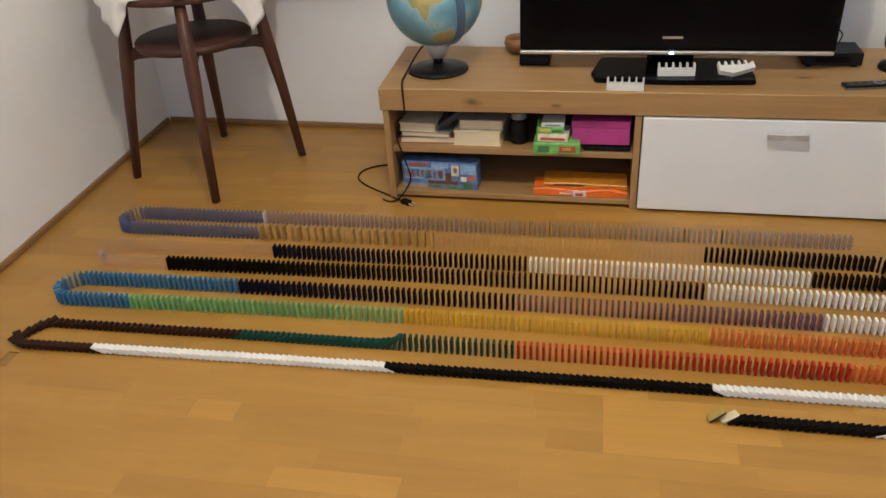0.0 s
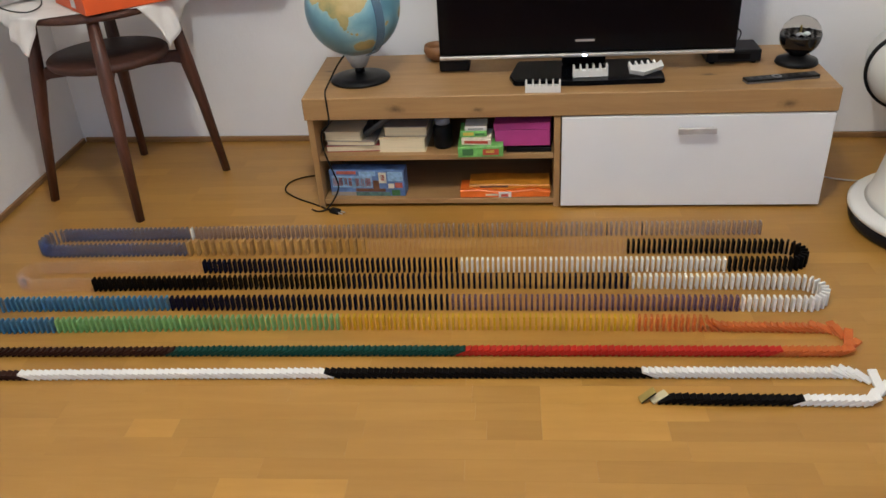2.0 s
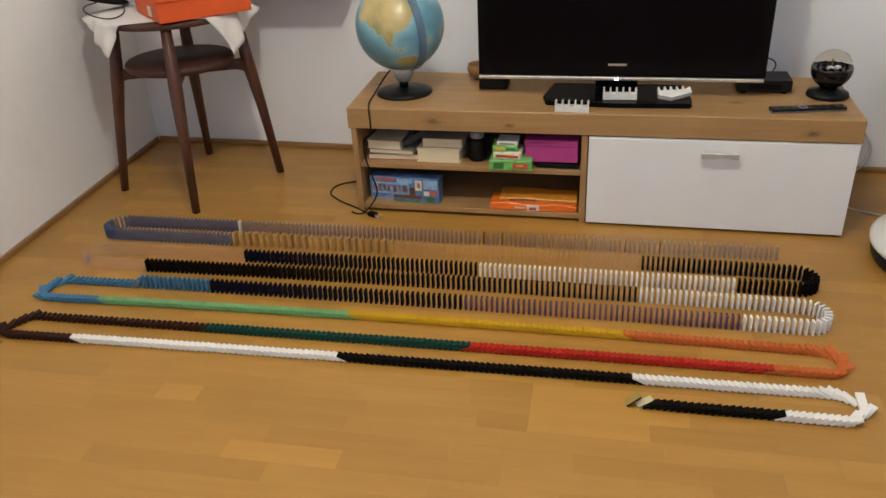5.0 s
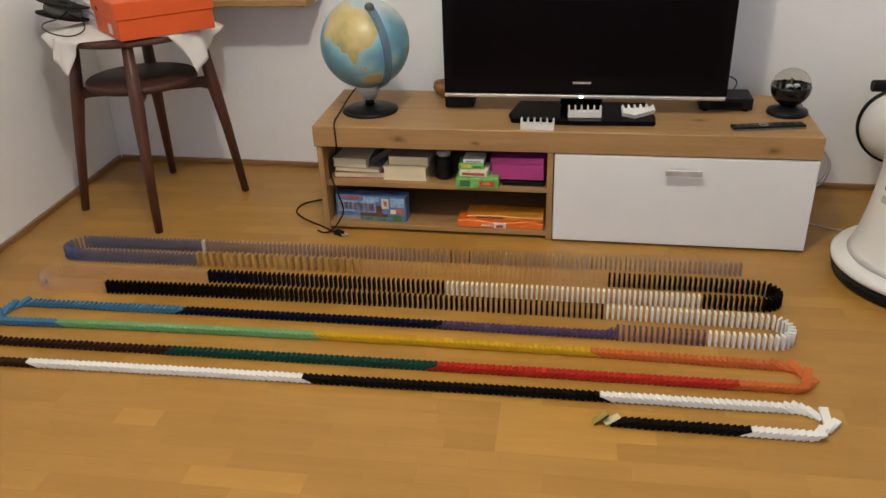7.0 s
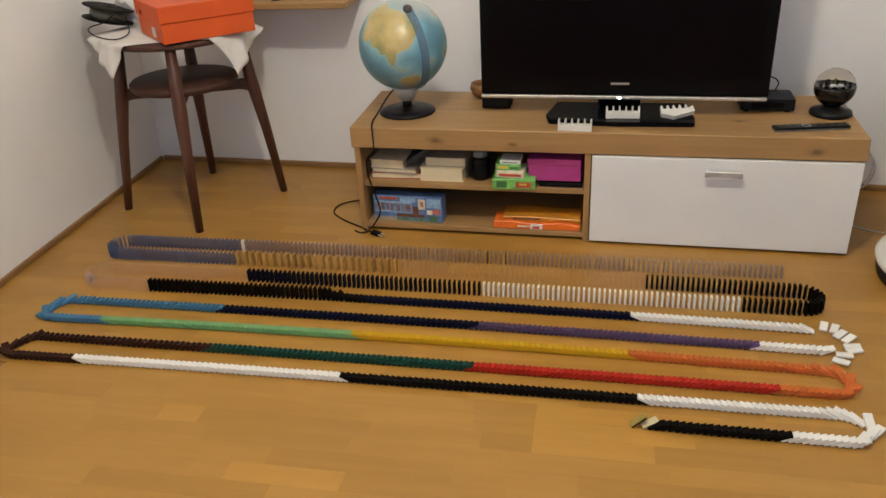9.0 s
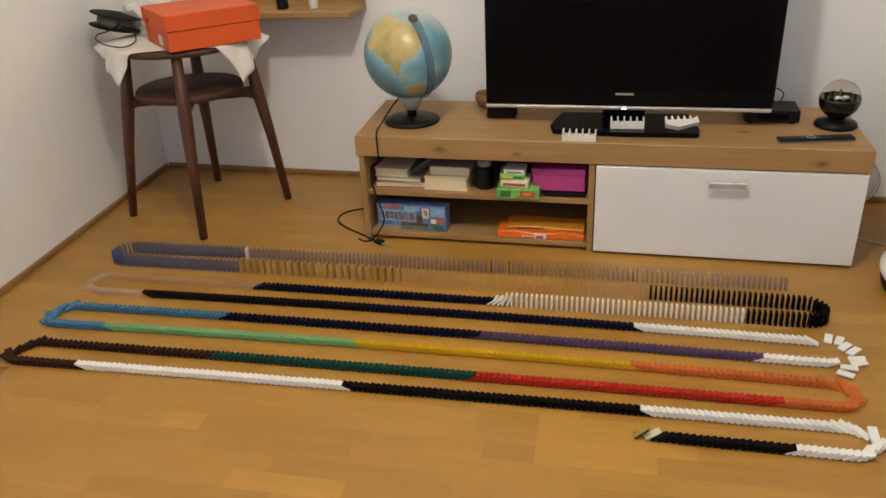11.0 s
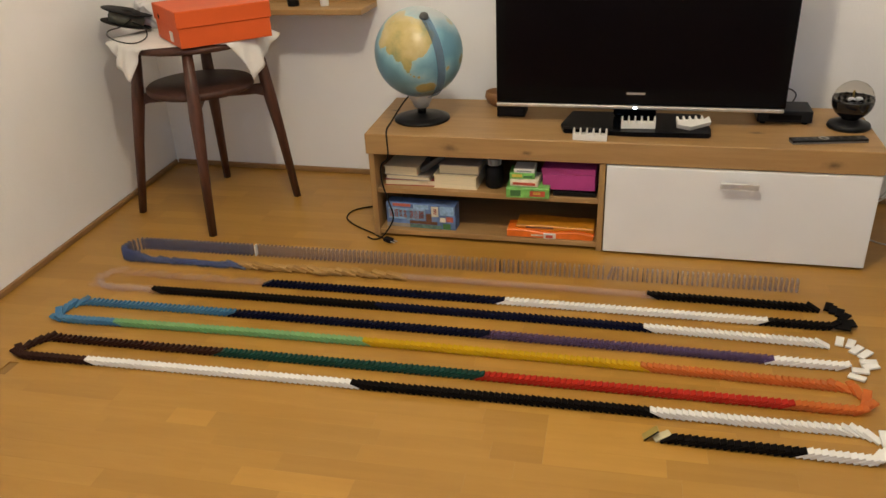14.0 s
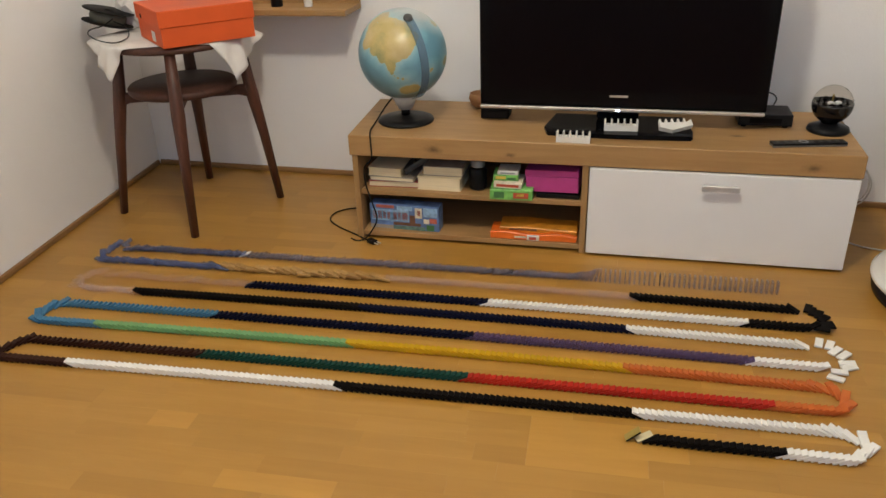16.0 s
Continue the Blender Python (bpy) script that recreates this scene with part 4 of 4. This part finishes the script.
def along(s):
    """The place and heading at a way s along the run."""
    i = min(max(int(np.searchsorted(WAY, s, side="right")) - 1, 0), len(LINE) - 2)
    f = (s - WAY[i]) / (WAY[i + 1] - WAY[i])
    p, q = LINE[i], LINE[i + 1]
    return p[0] + f * (q[0] - p[0]), p[1] + f * (q[1] - p[1]), math.atan2(q[1] - p[1], q[0] - p[0])


def on_row_turn(k):
    return WAY[BENDS[k][0]], WAY[BENDS[k][1]]



# colour, how many, where along the run the stretch ends
STRETCHES = [
    ("gold", 1, 0.004), ("cream", 1, 0.026), ("black", 19, 0.315), ("white", 50, 1.046), ("black", 50, 1.797), ("white", 50, 2.568), ("brown", 53, 3.448),
    ("dark green", 50, 4.191), ("red", 50, 4.944), ("orange", 50, 5.691), ("yellow", 50, 6.451), ("light green", 50, 7.232), ("blue", 53, 8.059),
    ("navy", 50, 8.842), ("purple", 50, 9.594), ("white", 50, 10.364), ("navy", 51, 11.156), ("black", 50, 11.908), ("clear", 54, 12.744), ("navy", 50, 13.515),
    ("white", 50, 14.265), ("black", 51, 15.025), ("clear", 50, 15.797), ("wooden", 23, 16.369), ("clear blue", 67, 17.384), ("pale clear", 118, 19.171)]
# when the toppling front passes each place along the run: metres, seconds
FRONT = [(3.0, -1.15), (3.93, 0.02), (4.312, 0.5), (4.744, 1.0), (5.095, 1.45), (5.941, 2.5), (6.251, 2.95), (6.681, 3.5), (7.222, 4.2), (8.862, 6.3), (9.153, 6.7), (9.373, 7.0),
         (9.524, 7.22), (9.70, 7.5), (10.174, 8.0), (10.635, 8.4), (11.337, 9.0), (11.547, 9.2), (13.955, 11.3), (14.108, 11.4), (14.215, 11.5), (14.43, 11.7), (14.684, 12.0),
         (15.797, 12.85), (16.018, 13.2), (16.389, 13.6), (16.824, 14.0), (17.350, 14.5), (17.872, 15.2), (18.636, 16.0), (19.276, 16.8)]
D_MATS = {
    "smoke": clear_plastic("smoky_domino", (0.06, 0.055, 0.07), 0.25),
    "gold": M_GOLD, "cream": domino_plastic("cream_domino", (0.62, 0.54, 0.34)), "white": domino_plastic("white_domino", (0.79, 0.77, 0.735), vary=0.02), "black": domino_plastic("black_domino", (0.0045, 0.0035, 0.0035), 0.6, 0.06),
    "brown": domino_plastic("brown_domino", (0.030, 0.0105, 0.007), 0.55, 0.1), "dark green": domino_plastic("green_domino", (0.004, 0.045, 0.034), 0.5, 0.2),
    "red": domino_plastic("red_domino", (0.39, 0.014, 0.006)), "orange": clear_plastic("orange_domino", (0.74, 0.25, 0.06), 0.54),
    "yellow": clear_plastic("yellow_domino", (0.76, 0.53, 0.02), 0.52), "light green": clear_plastic("light_green_domino", (0.25, 0.48, 0.23), 0.42),
    "blue": clear_plastic("blue_domino", (0.055, 0.20, 0.36), 0.22), "navy": domino_plastic("navy_domino", (0.004, 0.005, 0.018), 0.6, 0.06),
    "purple": clear_plastic("purple_domino", (0.11, 0.075, 0.16), 0.45), "clear": clear_plastic("clear_domino", (0.74, 0.70, 0.69), 0.932, 0.25),
    "pale clear": clear_plastic("pale_clear_domino", (0.25, 0.245, 0.29), 0.66, 0.2), "clear blue": clear_plastic("clear_blue_domino", (0.155, 0.185, 0.295), 0.62, 0.22), "wooden": wood("bamboo_domino", (0.27, 0.14, 0.04), (0.38, 0.215, 0.066), (0.48, 0.29, 0.10), 2, 10, 8, 0.55, per_object=1.0)}
ROW_LABELS = {"cream": "single cream plastic domino tipped over behind the first one", "gold": "single gold painted domino tipped over at the start of the run", "clear": "long row of clear see-through plastic dominoes on the floor",
              "clear blue": "long row of pale blue see-through dominoes on the floor", "pale clear": "long row of nearly colourless see-through dominoes on the floor", "wooden": "row of light wooden dominoes set unevenly on the floor"}


def domino_mesh(name, mat, size):
    th, w, h = size
    bm = box(-th, 0, -w / 2, w / 2, 0, h, 0.0009)
    me = bpy.data.meshes.new(name)
    bm.to_mesh(me)
    bm.free()
    me.materials.append(mat)
    return me


def front_time(s):
    for (s0, t0), (s1, t1) in zip(FRONT, FRONT[1:]):
        if s < s1 or s1 == FRONT[-1][0]:
            return t0 + (s - s0) * (t1 - t0) / (s1 - s0)


def tilt(age, rest):
    """How far a domino has tipped, in degrees, so long after the front reached it."""
    steps = [(0.0, 0.0), (0.034, 22.0), (0.067, 50.0), (0.134, rest)]
    if age <= 0:
        return 0.0
    for (a0, v0), (a1, v1) in zip(steps, steps[1:]):
        if age < a1:
            return v0 + (age - a0) * (v1 - v0) / (a1 - a0)
    return rest


RUN = []
SLOTS = [on_row_turn(4), on_row_turn(5), on_row_turn(6)]
# how the toppled bends come to lie: from the bend's start over these corners to its end
BENT = [(on_row_turn(0), [(1.455, -0.940), (1.498, -0.896), (1.496, -0.872), (1.470, -0.856)]), (on_row_turn(1), [(-0.752, -0.914), (-0.774, -0.896), (-0.758, -0.862)]),
        (on_row_turn(2), [(1.452, -0.764), (1.478, -0.744), (1.487, -0.712), (1.472, -0.682), (1.446, -0.670)]), (on_row_turn(3), [(-0.775, -0.722), (-0.792, -0.70), (-0.791, -0.655), (-0.768, -0.622)]),
        (on_row_turn(7), [(-0.825, -0.325), (-0.846, -0.29), (-0.846, -0.215), (-0.82, -0.19)])]


def bent_place(a, b, via, u):
    """The place and heading at a share u of a toppled bend."""
    line = [along(a)[:2]] + via + [along(b)[:2]]
    spans = [math.hypot(q[0] - p[0], q[1] - p[1]) for p, q in zip(line, line[1:])]
    d = u * sum(spans)
    for p, q, n in zip(line, line[1:], spans):
        if d <= n or q is line[-1]:
            f = d / n
            return p[0] + f * (q[0] - p[0]), p[1] + f * (q[1] - p[1]), math.atan2(q[1] - p[1], q[0] - p[0])
        d -= n


LEFT_BENDS = [on_row_turn(k)[0] for k in (1, 3, 5, 7)]
# odd ones out in the last row: place along x, colour
# the thin white one imitates a glint on the clear plastic
ODD = [(-0.36, "white"), (0.50, "smoke"), (0.56, "smoke"), (0.955, "smoke"), (1.06, "smoke")]


def lay_run():
    s0 = 0.0
    rnd = random.Random(7)
    for k, (colour, count, s1) in enumerate(STRETCHES):
        wooden = colour == "wooden"
        size = (0.0080, 0.022, 0.050) if wooden else SIZE
        row = new("domino_row")
        x, y, head = along(s0)
        row.matrix_basis = Matrix.Translation((x, y, 0))
        home = Vector((x, y, 0))
        tagged(row, ROW_LABELS.get(colour, "long row of %s plastic dominoes toppling on the floor" % colour), "domino row", "domino run")
        me = domino_mesh(colour.replace(" ", "_") + "_domino", D_MATS[colour], size)
        if colour == "gold":
            me.materials.append(M_BLACK)
            for p in me.polygons:
                p.material_index = 1 if abs(p.normal.y) > 0.9 else 0
        for i in range(count):
            s = s0 + (s1 - s0) * (i + 0.5) / count
            x, y, head = along(s)
            head += math.radians(rnd.gauss(0, 9.0 if wooden else 0.3))
            y += rnd.gauss(0, 0.0003)
            ob = new("domino", me)
            if colour in ("clear blue", "pale clear") and y > -0.24 and head > -1:
                for ox, what in ODD:
                    if abs(x - ox) < 0.0076:
                        ob.data = domino_mesh(what + "_domino", D_MATS[what], (0.0035, size[1], size[2]))
            ob.parent = row
            gap = (s1 - s0) / count
            rest = math.degrees(math.acos(min(0.9, size[0] / gap))) + 0.6 + rnd.gauss(0, 0.05)
            slide = (rnd.gauss(0, 0.0001), rnd.gauss(0, 0.0003), rnd.gauss(0, 0.3))
            if colour == "gold":
                rest, slide = 52.0, (-0.006, 0.002, 12.0)
            if wooden:
                slide = (rnd.gauss(0, 0.0015), rnd.gauss(0, 0.0015), rnd.gauss(0, 4))
            if colour in ("clear blue", "pale clear"):
                slide = (rnd.gauss(0, 0.002), rnd.gauss(0, 0.0025), rnd.gauss(0, 6))
                rest += 3
            if colour == "cream":
                slide = (0.004, 0.0, 24.0)
            if colour == "clear" and s0 < 13:
                slide = (rnd.gauss(0, 0.002), rnd.gauss(0, 0.004), rnd.gauss(0, 9))
            lift = 0.0
            for (a, b), via in BENT:
                if a < s < b:
                    px, py, way = bent_place(a, b, via, (s - a) / (b - a))
                    rest = 71 + rnd.gauss(0, 1.5)
                    slide = (px - x + rnd.gauss(0, 0.0006), py - y + rnd.gauss(0, 0.0006), max(-84.0, min(84.0, math.degrees((way - head + math.pi) % (2 * math.pi) - math.pi) + rnd.gauss(0, 3))))
            for a, b in SLOTS:
                if a + 0.01 < s < b - 0.01:
                    left = a in LEFT_BENDS
                    out = head + (math.pi / 2 if left else -math.pi / 2)
                    rest = 86.0 + rnd.uniform(-3, 1)
                    push = rnd.uniform(0.0, 0.014) if left else rnd.uniform(0.004, 0.018) if colour == "black" else rnd.uniform(0.018, 0.036)
                    turn = rnd.gauss(40, 16) if left else rnd.gauss(-56, 12)
                    slide = (push * math.cos(out), push * math.sin(out), max(-82.0, min(82.0, turn)))
                    lift = 0.0008 + 0.007 * (int(s * 131) % 2)
            RUN.append((ob, (x - home.x, y - home.y, math.degrees(head)), front_time(s), rest, slide, lift))
        s0 = s1


def domino_pose(base, rest, slide, lift, age):
    x, y, head = base
    a = tilt(age, rest)
    k = min(1.0, max(0.0, (age - 0.03) / 0.104))
    return Matrix.Translation((x + k * slide[0], y + k * slide[1], 0.0006 + k * lift)) @ pose(0, 0, 0, 0, 0, head + k * slide[2]) @ pose(0, 0, 0, 0, a, 0)


lay_run()

# ---- floor strips, last ----
STRIP_W, STRIP_TURN = 0.0585, 1.7
LENGTHS = (0.27, 0.36, 0.43)
# strips that stand out, counted in rows from the first: start, end, tone
ODD_STRIPS = {-1: [(-0.21, -0.10, "pale"), (-0.10, 0.33, "dark"), (0.72, 0.99, "pale")], -2: [(-0.06, 0.30, "dark")], 0: [(0.72, 1.08, "pale")], 1: [(0.72, 1.15, "pale")], -4: [(0.05, 0.32, "pale")]}


def floor_strips():
    rnd = random.Random(3)
    th = 0.0037
    mats = {"": M_PLANK, "pale": M_PLANK_PALE, "dark": M_PLANK_DARK}
    kinds = {}

    def strip_mesh(ln, tone):
        key = (round(ln, 3), tone)
        if key not in kinds:
            me = bpy.data.meshes.new("floor_strip")
            bm = box(-ln / 2 + 0.0001, ln / 2 - 0.0001, -STRIP_W / 2 + 0.0001, STRIP_W / 2 - 0.0001, -th, 0)
            bm.to_mesh(me)
            bm.free()
            me.materials.append(mats[tone])
            kinds[key] = me
        return kinds[key]

    turn = Matrix.Rotation(math.radians(STRIP_TURN), 4, "Z")
    verts, faces = [], []
    for k in range(-51, 31):
        y = -1.037 + (k + 0.5) * STRIP_W
        odd = sorted(ODD_STRIPS.get(k, []))
        x, spans = -1.5 + rnd.uniform(0, 0.25), []
        while x < 3.5:
            ln, tone = rnd.choice(LENGTHS), ""
            if odd and x + 0.12 >= odd[0][0]:
                if spans and odd[0][0] - x > 0.001:
                    spans.append((x, odd[0][0], ""))
                x, end, tone = odd.pop(0)
                ln = end - x
            elif odd:
                ln = min(ln, odd[0][0] - x)
            spans.append((x, x + ln, tone))
            x += ln
        for x0, x1, tone in spans:
            mid = (x0 + x1) / 2
            at = turn @ Vector((mid, y, 0))
            north = CORNER[1] + (NORTH_END - CORNER[1]) * (at.x - CORNER[0]) / (3.2 - CORNER[0])
            west = -0.80 + (CORNER[0] + 0.80) * (at.y + 3.9) / (CORNER[1] + 3.9)
            if not -3.97 < at.y < north + 0.05:
                continue
            x0, x1 = max(x0, west - 0.09), min(x1, 3.26)
            if x1 - x0 < 0.01:
                continue
            if -1.0 < mid < 1.9 and -1.75 < y < -0.1:
                ob = new("floor_strip", strip_mesh(x1 - x0, tone))
                ob.parent = floor
                ob.matrix_basis = turn @ Matrix.Translation((mid, y, 0))
            else:
                b = len(verts)
                hy = STRIP_W / 2 - 0.0001
                verts += [tuple(turn @ Vector((px, y + sy * hy, z))) for z in (-th, 0) for px, sy in ((x0 + 0.0001, -1), (x1 - 0.0001, -1), (x1 - 0.0001, 1), (x0 + 0.0001, 1))]
                faces += [tuple(b + k for k in f) for f in ((4, 5, 6, 7), (0, 1, 5, 4), (1, 2, 6, 5), (2, 3, 7, 6), (3, 0, 4, 7))]
    rest = bpy.data.meshes.new("floor_strips")
    rest.from_pydata(verts, [], faces)
    rest.materials.append(M_PLANKS)
    ob = new("floor_strips", rest)
    ob.parent = floor
    ob["kind"] = "stuff"


floor_strips()


def motions():
    """The toppling front runs along the row; each domino tips as it passes."""
    for ob, base, when, rest, slide, lift in RUN:
        ob.matrix_basis = domino_pose(base, rest, slide, lift, (99 if when < 0 else -1) if not -0.13 < when < 16.0 else -when)
        if not -0.13 < when < 16.0:
            continue
        ages = sorted({-when} | {a for a in (0.0, 0.034, 0.067, 0.134) if 0.02 < when + a < 15.95} | {16.0 - when})
        rows, last = [], -1
        for a in ages:
            f = frame(when + a)
            if f > last:
                rows.append((when + a, domino_pose(base, rest, slide, lift, a)))
                last = f
        walk(ob, rows)


motions()
